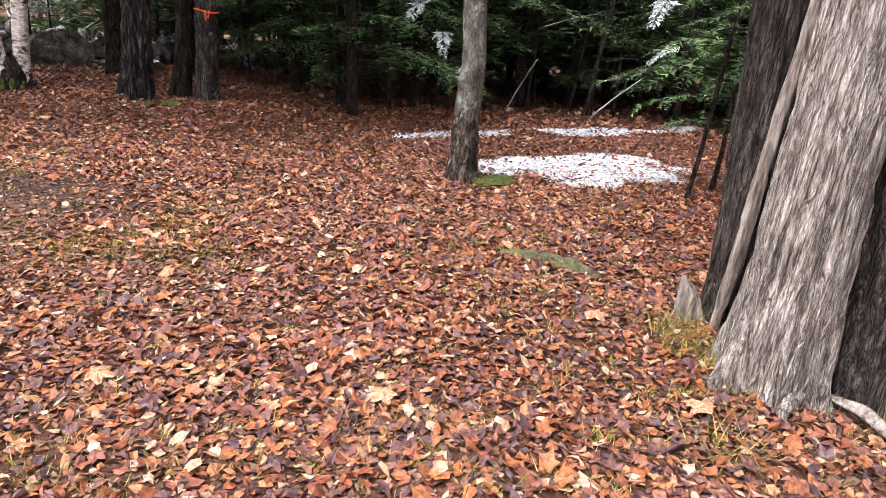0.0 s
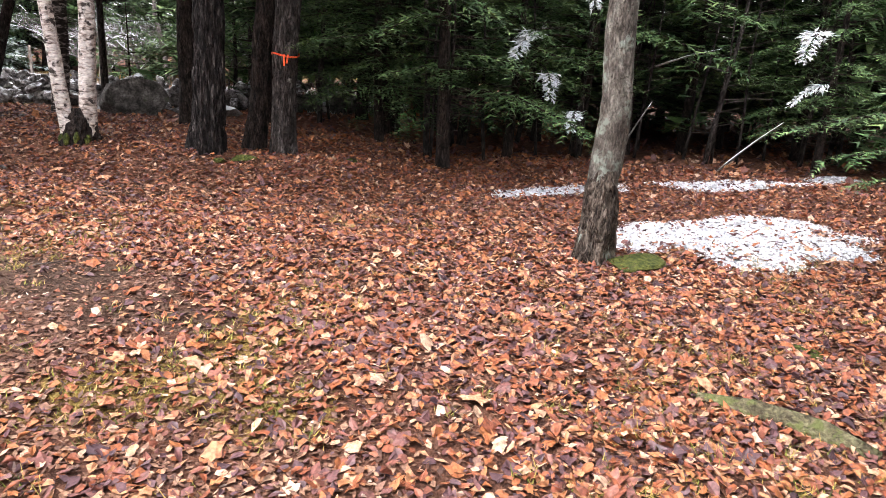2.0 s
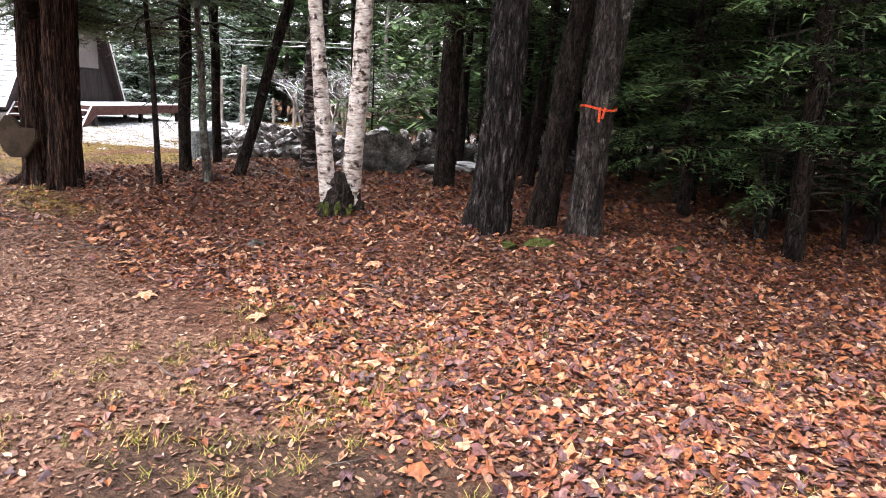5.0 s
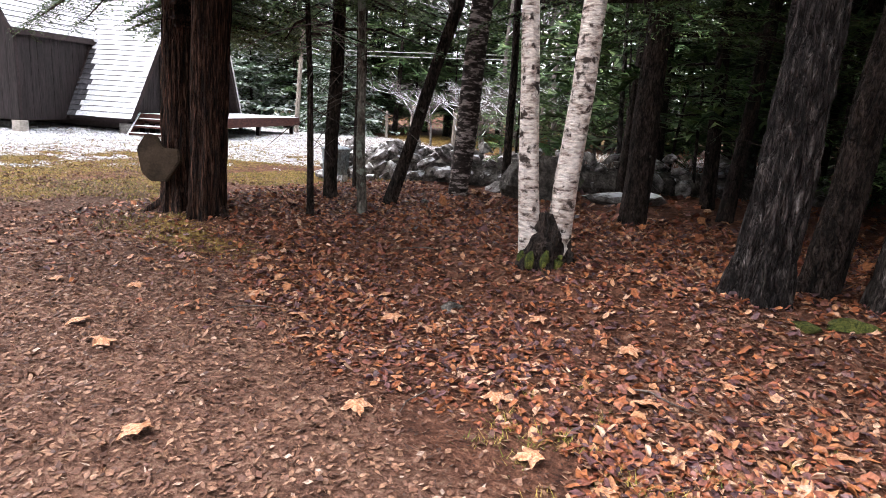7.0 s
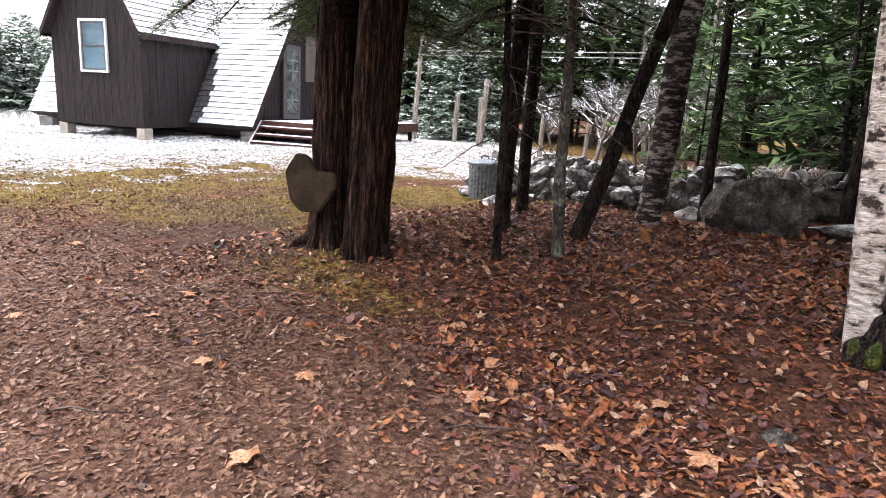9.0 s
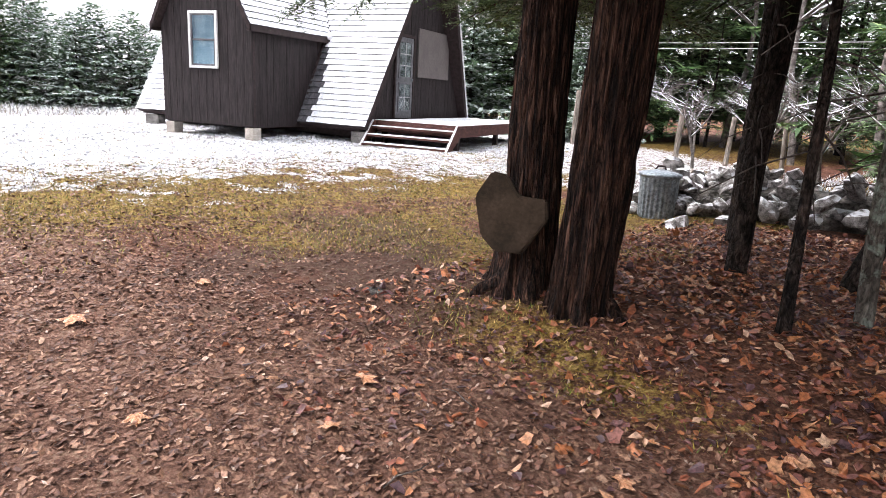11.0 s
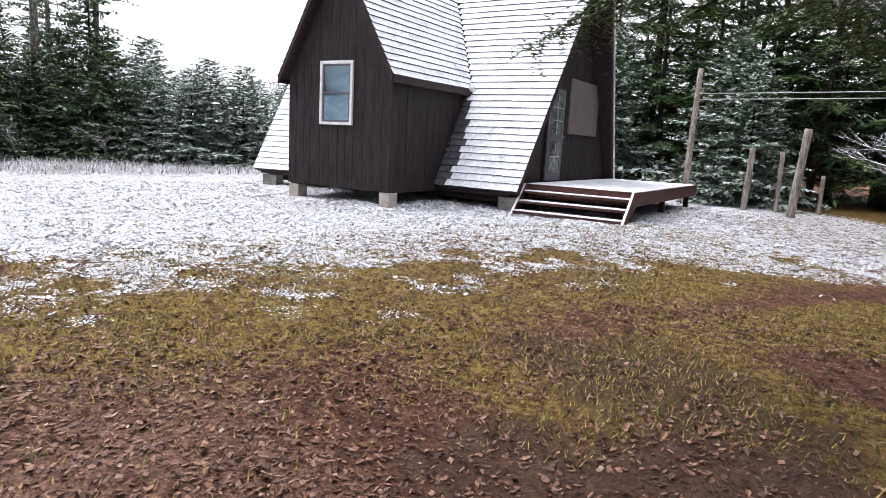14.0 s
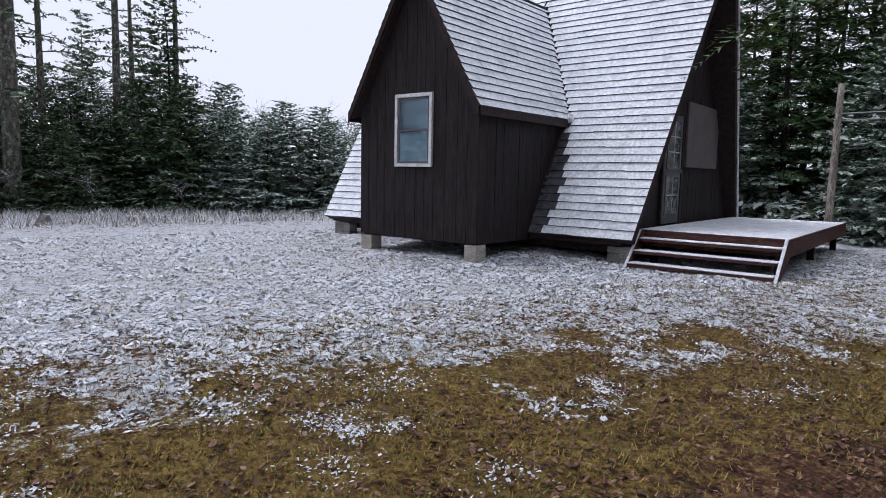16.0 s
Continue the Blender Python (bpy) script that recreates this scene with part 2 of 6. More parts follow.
M_GALV = surface("weathered_galvanised_steel", ((0.3, (0.2, 0.235, 0.26)), (0.7, (0.32, 0.37, 0.4))), 4, (1, 1, 1), 0.5, 0.2, 0.004, 25, metal=0.45)
M_TAPE = surface("orange_flagging_tape", ((0.3, (0.75, 0.09, 0.03)), (0.7, (0.85, 0.13, 0.04))), 8, (1, 1, 1), 0.45, 0)
M_CABLE = surface("pale_cable", ((0.3, (0.4, 0.4, 0.4)), (0.7, (0.55, 0.55, 0.55))), 8, (1, 1, 1), 0.6, 0)
M_PANEL = surface("weathered_plywood_panel", ((0.3, (0.115, 0.1, 0.098)), (0.7, (0.135, 0.118, 0.114))), 3, (1, 1, 1), 0.75, 0.2, 0.004, 20, grain=0.15)
M_DOOR = surface("grey_painted_door", ((0.3, (0.1, 0.1, 0.11)), (0.7, (0.15, 0.15, 0.16))), 3, (1, 1, 1), 0.6, 0.2, 0.004, 20, grain=0.3)
M_BLIND = surface("pale_blue_blind", ((0.3, (0.2, 0.3, 0.38)), (0.7, (0.26, 0.37, 0.45))), 3, (1, 1, 1), 0.7, 0, grain=0.3)
M_CURTAIN = surface("pale_curtain", ((0.35, (0.1, 0.1, 0.105)), (0.65, (0.3, 0.3, 0.31))), 5, (1, 1, 1), 0.8, 0, grain=0.3)
M_GLASS = bpy.data.materials.new("window_glass")
gn, gl, gp = nodes_of(M_GLASS)
gp.inputs["Transmission Weight"].default_value, gp.inputs["Roughness"].default_value, gp.inputs["IOR"].default_value = 1.0, 0.02, 1.45
gp.inputs["Base Color"].default_value = (0.85, 0.93, 0.95, 1)


def ground_material():
    m = bpy.data.materials.new("forest_yard_ground")
    n, l, p = nodes_of(m)
    at = n.new("ShaderNodeAttribute")
    at.attribute_name = "zone"
    z = n.new("ShaderNodeSeparateColor")
    l.new(at.outputs["Color"], z.inputs[0])
    big, mid, fine = noise_node(n, l, 1.3, 4), noise_node(n, l, 9, 5), noise_node(n, l, 55, 4, (1, 1, 1))
    grain = noise_node(n, l, 26, 6, (1, 1, 1), rough=0.75)

    def worn(value, gain):
        jig = calc(n, l, "ADD", calc(n, l, "MULTIPLY", mid.outputs["Fac"], 1.2), calc(n, l, "MULTIPLY", grain.outputs["Fac"], 1.5))
        return calc(n, l, "MULTIPLY", calc(n, l, "SUBTRACT", calc(n, l, "ADD", value, jig), 1.85), gain, True)

    litter = ramp_node(n, ((0.25, (0.0467, 0.0213, 0.0145)), (0.5, (0.153, 0.068, 0.0425)), (0.75, (0.289, 0.145, 0.0935))))
    dirt = ramp_node(n, ((0.22, (0.068, 0.0357, 0.0255)), (0.46, (0.178, 0.0935, 0.0646)), (0.62, (0.272, 0.157, 0.111)), (0.82, (0.391, 0.272, 0.204))))
    grass = ramp_node(n, ((0.24, (0.035, 0.018, 0.01)), (0.42, (0.16, 0.095, 0.026)), (0.58, (0.28, 0.19, 0.048)), (0.78, (0.43, 0.32, 0.11))))
    snow = ramp_node(n, ((0.34, (0.13, 0.105, 0.07)), (0.41, (0.38, 0.36, 0.34)), (0.465, (0.7, 0.72, 0.75)), (0.6, (0.84, 0.86, 0.9))))
    tufts = noise_node(n, l, 6.5, 3, (1, 1, 1), rough=0.6)
    both = calc(n, l, "ADD", calc(n, l, "MULTIPLY", calc(n, l, "SUBTRACT", grain.outputs["Fac"], 0.5), 1.3), calc(n, l, "MULTIPLY", calc(n, l, "SUBTRACT", mid.outputs["Fac"], 0.5), 0.9))
    both = calc(n, l, "ADD", both, 0.5, True)
    for r in (litter, dirt, grass):
        l.new(both, r.inputs["Fac"])
    l.new(calc(n, l, "ADD", calc(n, l, "MULTIPLY", grain.outputs["Fac"], 0.6), calc(n, l, "MULTIPLY", tufts.outputs["Fac"], 0.42)), snow.inputs["Fac"])
    c = mixed(n, l, litter.outputs["Color"], dirt.outputs["Color"], worn(z.outputs["Blue"], 3))
    c = mixed(n, l, c, grass.outputs["Color"], worn(z.outputs["Green"], 3))
    tone = ramp_node(n, ((0.3, (0.75, 0.72, 0.7)), (0.7, (1.15, 1.12, 1.1))))
    l.new(big.outputs["Fac"], tone.inputs["Fac"])
    c = mixed(n, l, c, tone.outputs["Color"], 0.8, "MULTIPLY")
    # alpha darkens the ground: wet mud, and the old cedar's shade put into colour
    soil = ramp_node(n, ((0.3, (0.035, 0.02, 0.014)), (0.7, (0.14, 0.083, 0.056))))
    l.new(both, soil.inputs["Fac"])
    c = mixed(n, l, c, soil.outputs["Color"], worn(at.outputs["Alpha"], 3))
    c = mixed(n, l, c, snow.outputs["Color"], worn(z.outputs["Red"], 9))
    l.new(c, p.inputs["Base Color"])
    p.inputs["Roughness"].default_value = 0.85
    p.inputs["Specular IOR Level"].default_value = 0.2
    bump_into(n, l, p, calc(n, l, "ADD", calc(n, l, "ADD", grain.outputs["Fac"], fine.outputs["Fac"]), calc(n, l, "MULTIPLY", mid.outputs["Fac"], 1.6)), 1.0, 0.05)
    return m


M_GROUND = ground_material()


# ---- building helpers ----
def part(name, data, material, parent=None, label="", smooth=False):
    """Links one mesh, from a bmesh or from (verts, faces), under its thing."""
    me = bpy.data.meshes.new(name)
    if isinstance(data, bmesh.types.BMesh):
        data.to_mesh(me)
        data.free()
    else:
        me.from_pydata(np.asarray(data[0]).tolist(), [], data[1] if isinstance(data[1], list) else np.asarray(data[1]).tolist())
    for mm in material if isinstance(material, (list, tuple)) else (material,):
        me.materials.append(mm)
    if smooth:
        me.polygons.foreach_set("use_smooth", np.ones(len(me.polygons), bool))
    ob = new(name, me)
    if parent:
        ob.parent = parent
    if label:
        tagged(ob, label)
    return ob


def again(ob, name, m, parent=None):
    """Another object on the same mesh."""
    o = new(name, ob.data)
    o.parent = parent
    o.matrix_basis = m
    return o


def thing(name, m, label, category, group="", kind=""):
    e = new(name)
    e.empty_display_size = 0.1
    e.matrix_world = m
    return tagged(e, label, category, group, kind)


def box(lo, hi, bevel=0.004):
    bm = bmesh.new()
    bmesh.ops.create_cube(bm, size=1, matrix=Matrix.Translation([(a + b) / 2 for a, b in zip(lo, hi)]) @ Matrix.Diagonal((*[b - a for a, b in zip(lo, hi)], 1)))
    if bevel:
        bmesh.ops.bevel(bm, geom=bm.edges[:], offset=bevel, segments=1, affect="EDGES")
    return bm


def prism(points, axis, lo, hi):
    """A polygon in the plane across axis ('a': points are (b, z); 'b': points are (a, z)), thickened from lo to hi."""
    put = (lambda p, h: (h, p[0], p[1])) if axis == "a" else (lambda p, h: (p[0], h, p[1]))
    k = len(points)
    v = [put(p, lo) for p in points] + [put(p, hi) for p in points]
    f = [list(range(k)), list(range(2 * k - 1, k - 1, -1))] + [[i, (i + 1) % k, k + (i + 1) % k, k + i] for i in range(k)]
    bm = bmesh.new()
    vs = [bm.verts.new(q) for q in v]
    for face in f:
        bm.faces.new([vs[i] for i in face])
    bmesh.ops.recalc_face_normals(bm, faces=bm.faces[:])
    return bm


def ss(a, b, v):
    u = np.clip((np.asarray(v, float) - a) / (b - a), 0, 1)
    return u * u * (3 - 2 * u)


TABLE = np.random.default_rng(3).random((256, 256))


def vnoise(x, y, scale=1.0, shift=0):
    """Smooth value noise, 0 to 1."""
    x, y = np.asarray(x, float) * scale + 31.7 * shift + 500, np.asarray(y, float) * scale + 17.3 * shift + 500
    i, j = np.floor(x).astype(int), np.floor(y).astype(int)
    u, v = x - i, y - j
    u, v = u * u * (3 - 2 * u), v * v * (3 - 2 * v)
    g = lambda a, b: TABLE[a % 256, b % 256]
    return (g(i, j) * (1 - u) + g(i + 1, j) * u) * (1 - v) + (g(i, j + 1) * (1 - u) + g(i + 1, j + 1) * u) * v


def height(x, y):
    """The lie of the land."""
    h = 0.10 * ss(-8.5, -12.5, x) + 0.17 * ss(-13, -17.5, x) + 0.09 * ss(-14, -18, x) * ss(10, 14, y)
    h = h + 0.25 * ss(7.9, 9.2, y) * ss(-1.5, -3.2, x) * (1 - ss(-9.5, -12.5, x)) + 0.10 * ss(9.5, 11.5, y) * ss(-3.2, -1.5, x)
    h = h + 0.08 * ss(4.5, 1.5, np.hypot((x + 22.6), (y - 11.6)))
    near = 1 - ss(25, 45, np.hypot(np.asarray(x) + 8, np.asarray(y) - 8))
    h = h + near * (0.05 * (vnoise(x, y, 0.9, 1) - 0.5) + 0.025 * (vnoise(x, y, 3.5, 2) - 0.5))
    return h + 1.6 * ss(40, 160, np.hypot(x, y))


def ground_z(x, y):
    return float(height(np.array([x]), np.array([y]))[0])


EDGE_Y = (-20, 3.0, 5.7, 6.5, 7.4, 8.3, 9.2, 10.3, 11.7, 12.6, 13.9, 15.8, 21.0, 30.0)
EDGE_X = (-19.5, -18.5, -17.1, -15.8, -16.2, -15.7, -15.8, -15.6, -15.2, -14.5, -13.4, -13.0, -12.4, -12.0)


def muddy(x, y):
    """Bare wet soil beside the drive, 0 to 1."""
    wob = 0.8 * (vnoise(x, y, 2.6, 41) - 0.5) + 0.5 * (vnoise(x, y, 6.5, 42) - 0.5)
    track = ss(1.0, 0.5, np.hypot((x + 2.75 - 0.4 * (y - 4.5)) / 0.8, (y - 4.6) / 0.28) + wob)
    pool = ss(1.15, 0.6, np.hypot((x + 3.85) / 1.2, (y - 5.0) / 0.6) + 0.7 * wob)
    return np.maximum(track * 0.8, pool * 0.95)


def damp_shade(x, y):
    """Damp needle litter below the old cedar, darkened by its painted-in shade, 0 to 1."""
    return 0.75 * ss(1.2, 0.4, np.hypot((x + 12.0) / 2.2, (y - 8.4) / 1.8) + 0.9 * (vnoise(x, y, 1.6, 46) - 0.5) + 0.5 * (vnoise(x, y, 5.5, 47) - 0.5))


def zones(x, y):
    """Snow, moss-grass and bare drive, 0 to 1 each; the rest is leaf litter."""
    edge = np.interp(y, EDGE_Y, EDGE_X) + 0.9 * (vnoise(x, y, 1.1, 5) - 0.5) + 0.5 * (vnoise(x, y, 3.1, 6) - 0.5)
    lawn = ss(1.3, -1.5, x - edge + 2.0 * (vnoise(x, y, 2.3, 14) - 0.5)) * (0.6 + 0.14 * ss(-16.5, -20, x)) * (1 - 0.2 * ss(-27, -31, x)) * (1 - ss(-40, -44, x)) * (1 - ss(21.5, 23.5, y))
    patch = ss(1.25, 0.7, np.hypot((x - 1.65 - 0.45 * (y - 8.1)) / 1.35, (y - 8.15) / 1.15) + 0.7 * (vnoise(x, y, 2.3, 7) - 0.5))
    strip_y = np.interp(x, (-1.4, -0.4, 1.3, 2.0, 3.6, 4.8), (8.9, 9.7, 10.6, 10.9, 11.8, 12.9))
    strip = ss(0.5, 0.15, np.abs(y - strip_y)) * ss(-1.6, -1.0, x) * ss(5.4, 4.6, x) * ss(0.12, 0.4, vnoise(x, y, 1.3, 8))
    snow = np.maximum.reduce([lawn, patch * 0.95, strip * 0.9])
    out = 1 - ss(-12.4, -13.5, x + 0.8 * ss(7.8, 9.6, y) - 0.9 * (vnoise(x, y, 0.7, 9) - 0.5))
    grass = (1 - out) * np.minimum(0.9, 0.16 + 0.45 * vnoise(x, y, 0.6, 10) + 0.42 * ss(3.0, 1.2, x - edge)) * (1 - ss(-17.5, -19, x))
    tuft = ss(0.62, 0.8, vnoise(x, y, 0.9, 11)) * ss(-0.5, -2.2, x) * (1 - ss(7, 8, y)) * 0.8
    bank = ss(0.5, 0.7, vnoise(x, y, 0.8, 12)) * ss(7.4, 8.2, y) * ss(-8, -9.5, x) * 0.8
    wob = 0.8 * (vnoise(x, y, 2.6, 41) - 0.5)
    moss = np.maximum(ss(0.95, 0.35, np.hypot((x + 2.35) / 0.9, (y - 3.8) / 0.55) + wob), ss(0.9, 0.4, np.hypot((x + 1.6) / 0.6, (y - 3.9) / 0.6) + wob) * 0.8)
    grass = np.maximum.reduce([grass, tuft * (1 - ss(-3.9, -4.8, x)), bank, moss * 0.85])
    south = np.interp(x, (-16, -12.6, -10.8, -8.8, -7.5, -6.6, -5.5, -3.5), (6.3, 7.1, 7.6, 7.8, 7.4, 6.9, 6.4, 5.6))
    dirt = ss(0.5, -0.5, y - south + 0.8 * (vnoise(x, y, 0.9, 13) - 0.5)) * ss(-1.9, -3.3, x) * 0.95
    return snow, grass, dirt


# ---- ground ----
def spaced(lo, hi, step, far):
    inner = np.arange(lo, hi + step / 2, step)
    grow = np.geomspace(step * 2, far, 36)
    return np.concatenate([lo - grow[::-1], inner, hi + grow])


gx, gy = spaced(-34, 7, 0.15, 480), spaced(-1, 24, 0.15, 480)
GX, GY = np.meshgrid(gx, gy)
GZ = height(GX, GY)
nx, ny = len(gx), len(gy)
idx = np.arange(nx * ny).reshape(ny, nx)
quads = np.stack([idx[:-1, :-1], idx[:-1, 1:], idx[1:, 1:], idx[1:, :-1]], -1).reshape(-1, 4)
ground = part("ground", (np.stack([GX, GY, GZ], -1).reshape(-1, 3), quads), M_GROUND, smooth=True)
tagged(ground, "brown leaf-strewn yard with mossy grass and thin patchy snow", "ground", kind="structure")
zs, zg, zd = zones(GX.ravel(), GY.ravel())
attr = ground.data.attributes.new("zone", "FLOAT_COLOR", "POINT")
attr.data.foreach_set("color", np.stack([zs, zg, zd, np.maximum(muddy(GX.ravel(), GY.ravel()), damp_shade(GX.ravel(), GY.ravel()))], -1).ravel())


# ---- trees ----
def ring_noise(th, up, count, tall, seed):
    """Value noise round a trunk, joined up where the ring closes."""
    x, y = np.broadcast_arrays(th / (2 * np.pi) * count, up * tall + seed * 13.7)
    i, j = np.floor(x).astype(int), np.floor(y).astype(int)
    u, v = x - i, y - j
    u, v = u * u * (3 - 2 * u), v * v * (3 - 2 * v)
    g = lambda a, b: TABLE[(a % count + seed * 7) % 256, b % 256]
    return (g(i, j) * (1 - u) + g(i + 1, j) * u) * (1 - v) + (g(i, j + 1) * (1 - u) + g(i + 1, j + 1) * u) * v


def tube(path, radii, segs=10, ridges=(), flare=0.0, lobes=5, seed=0, cap=True, rings=None, relief=None):
    """A tapered tube along path (x, y, z), with upright ridges ((count, depth), ...) and root flare; returns verts, faces."""
    r = np.random.default_rng(seed)
    path, radii = np.asarray(path, float), np.asarray(radii, float)
    if rings:
        d = np.concatenate([[0], np.cumsum(np.linalg.norm(np.diff(path, axis=0), axis=1))])
        s = d[-1] * np.linspace(0, 1, rings) ** (1.6 if flare else 1)
        path, radii = np.stack([np.interp(s, d, path[:, k]) for k in range(3)], 1), np.interp(s, d, radii)
    k = len(path)
    tan = np.gradient(path, axis=0)
    tan /= np.linalg.norm(tan, axis=1)[:, None] + 1e-9
    ref = np.where(np.abs(tan[:, 2:]) < 0.9, (0, 0, 1.0), (1.0, 0, 0))
    u = np.cross(ref, tan)
    u /= np.linalg.norm(u, axis=1)[:, None]
    v = np.cross(tan, u)
    th = np.linspace(0, 2 * np.pi, segs, endpoint=False)
    rad = np.repeat(radii[:, None], segs, 1)
    up = np.linalg.norm(path - path[0], axis=1)[:, None]
    if flare:
        ph = r.random(3) * 6.3
        rad = rad * (1 + flare * np.exp(-up / 0.28) * (0.55 + 0.5 * np.sin(lobes * th[None] + ph[0]) + 0.35 * np.sin((lobes - 2) * th[None] + ph[1])))
    for count, depth in ridges:
        ph = r.random(4) * 6.3
        w = np.sin(count * th[None] + ph[0] + 1.1 * np.sin(up * 2.1 + ph[1]) + 0.5 * np.sin(up * 6.3 + ph[2])) * (0.6 + 0.4 * np.sin(up * 3.7 + ph[3] + 2 * th[None]))
        rad = rad * (1 + depth * w)
    if relief:
        count, tall, depth = relief
        for c, z_, d in ((count, tall, depth), (count * 2, tall * 1.7, depth * 0.5)):
            g = ring_noise(th[None] + 0.25 * np.sin(up * 3.1 + seed) * 0.3, up, c, z_, seed + c)
            rad = rad - d * np.clip(1 - np.abs(2 * g - 1) * 2.6, 0, 1) + d * 0.35 * ring_noise(th[None], up, c, z_ * 2, seed + 3)
    pts = path[:, None] + rad[..., None] * (np.cos(th)[None, :, None] * u[:, None] + np.sin(th)[None, :, None] * v[:, None])
    i = np.arange(k * segs).reshape(k, segs)
    f = np.stack([i[:-1], np.roll(i, -1, 1)[:-1], np.roll(i, -1, 1)[1:], i[1:]], -1).reshape(-1, 4).tolist()
    verts = pts.reshape(-1, 3)
    if cap:
        f.append(list(i[-1]))
        f.append(list(i[0][::-1]))
    return verts, f


def merge(pieces):
    v, f, o = [], [], 0
    for a, b in pieces:
        v.append(np.asarray(a))
        f += [[q + o for q in face] for face in b]
        o += len(a)
    return np.concatenate(v), f


def merge_arrays(tri, quad):
    """Triangles and quads in one mesh."""
    if tri is None or quad is None:
        return quad if tri is None else tri
    return np.concatenate([tri[0], quad[0]]), np.asarray(tri[1]).tolist() + (np.asarray(quad[1]) + len(tri[0])).tolist()


def sprays(branches, seed, gap=0.06, width=0.03, side=0.3, fan=3, tilt=0.5):
    """Flat needle sprays along branches (start, direction, length, droop); narrow diamonds, returned as verts, faces."""
    r = np.random.default_rng(seed)
    roots, dirs, lens = [], [], []
    for start, way, length, droop in branches:
        start, way = np.asarray(start, float), np.asarray(way, float)
        k = max(4, int(length / gap))
        t = np.linspace(0.12, 1, k)
        axis = start + way * (length * t)[:, None]
        axis[:, 2] -= droop * length * t ** 2
        flat = np.cross(way, (0, 0, 1))
        flat /= np.linalg.norm(flat) + 1e-9
        for sign in (-1, 1):
            a = np.radians(r.uniform(35, 70, k))
            d = way * np.cos(a)[:, None] + sign * flat * np.sin(a)[:, None]
            d[:, 2] -= droop * t * 0.9 + r.uniform(-0.15, 0.35, k)
            ln = (side * length * (1 - 0.8 * t) + 0.07) * r.uniform(0.6, 1.2, k)
            roots.append(axis + r.normal(0, 0.01, (k, 3)))
            dirs.append(d)
            lens.append(ln)
    roots, dirs, lens = np.concatenate(roots), np.concatenate(dirs), np.concatenate(lens)
    dirs /= np.linalg.norm(dirs, axis=1)[:, None]
    R, D, L = [roots], [dirs], [lens]
    for j in range(fan - 1):
        f = r.uniform(0.25, 0.7, len(roots))[:, None]
        d = dirs + r.normal(0, 0.45, dirs.shape)
        d[:, 2] -= 0.1
        R.append(roots + dirs * lens[:, None] * f)
        D.append(d / np.linalg.norm(d, axis=1)[:, None])
        L.append(lens * r.uniform(0.35, 0.6, len(lens)))
    R, D, L = np.concatenate(R), np.concatenate(D), np.concatenate(L)
    n = np.stack([r.normal(0, tilt, len(R)), r.normal(0, tilt, len(R)), np.ones(len(R))], 1)
    s = np.cross(D, n)
    s /= np.linalg.norm(s, axis=1)[:, None] + 1e-9
    w = (width * r.uniform(0.7, 1.4, len(R)))[:, None]
    mid = R + D * (L * 0.45)[:, None]
    v = np.stack([R, mid + s * w, R + D * L[:, None], mid - s * w], 1).reshape(-1, 3)
    return v, np.arange(len(v)).reshape(-1, 4)


def feathers(branches, seed, gap=0.05, leaf=0.055, side=0.34, pairs=7):
    """Flat hemlock boughs: drooping side shoots along each branch, each set with two rows of short needles; returns verts, faces."""
    r = np.random.default_rng(seed)
    roots, dirs, lens = [], [], []
    for start, way, length, droop in branches:
        start, way = np.asarray(start, float), np.asarray(way, float)
        k = max(4, int(length / gap))
        t = np.linspace(0.15, 1, k) + r.uniform(-0.3, 0.3, k) / k
        axis = start + way * (length * t)[:, None]
        axis[:, 2] -= droop * length * t ** 2
        flat = np.cross(way, (0, 0, 1))
        flat /= np.linalg.norm(flat) + 1e-9
        for sign in (-1, 1):
            a = np.radians(r.uniform(30, 75, k))
            d = way * np.cos(a)[:, None] + sign * flat * np.sin(a)[:, None]
            d[:, 2] -= droop * t * 0.9 + r.uniform(-0.1, 0.4, k)
            roots.append(axis)
            dirs.append(d)
            lens.append((side * length * np.clip(1 - 0.75 * t, 0.1, 1) + 0.08) * r.uniform(0.35, 1.25, k))
    roots, dirs, lens = np.concatenate(roots), np.concatenate(dirs), np.concatenate(lens)
    dirs /= np.linalg.norm(dirs, axis=1)[:, None]
    m = len(roots)
    n = np.stack([r.normal(0, 0.35, m), r.normal(0, 0.35, m), np.ones(m)], 1)
    s = np.cross(dirs, n)
    s /= np.linalg.norm(s, axis=1)[:, None] + 1e-9
    out = []
    for j in range(pairs):
        f = (j + r.uniform(0.2, 0.9, m)) / pairs
        p = roots + dirs * (lens * f)[:, None]
        p[:, 2] -= 0.25 * lens * f ** 2
        for sign in (-1, 1):
            g = r.uniform(0.6, 1.3, m) * leaf * (1.25 - 0.6 * f) * (0.5 + lens / (lens.mean() + 1e-6) * 0.5)
            d = dirs * r.uniform(0.5, 0.9, m)[:, None] + sign * s * r.uniform(0.5, 0.9, m)[:, None] + r.normal(0, 0.15, (m, 3))
            w = dirs * (g * 0.2)[:, None]
            out.append(np.stack([p - w, p + w, p + d * g[:, None]], 1))
    v = np.concatenate(out, 1).reshape(-1, 3)
    return v, np.arange(len(v)).reshape(-1, 3)


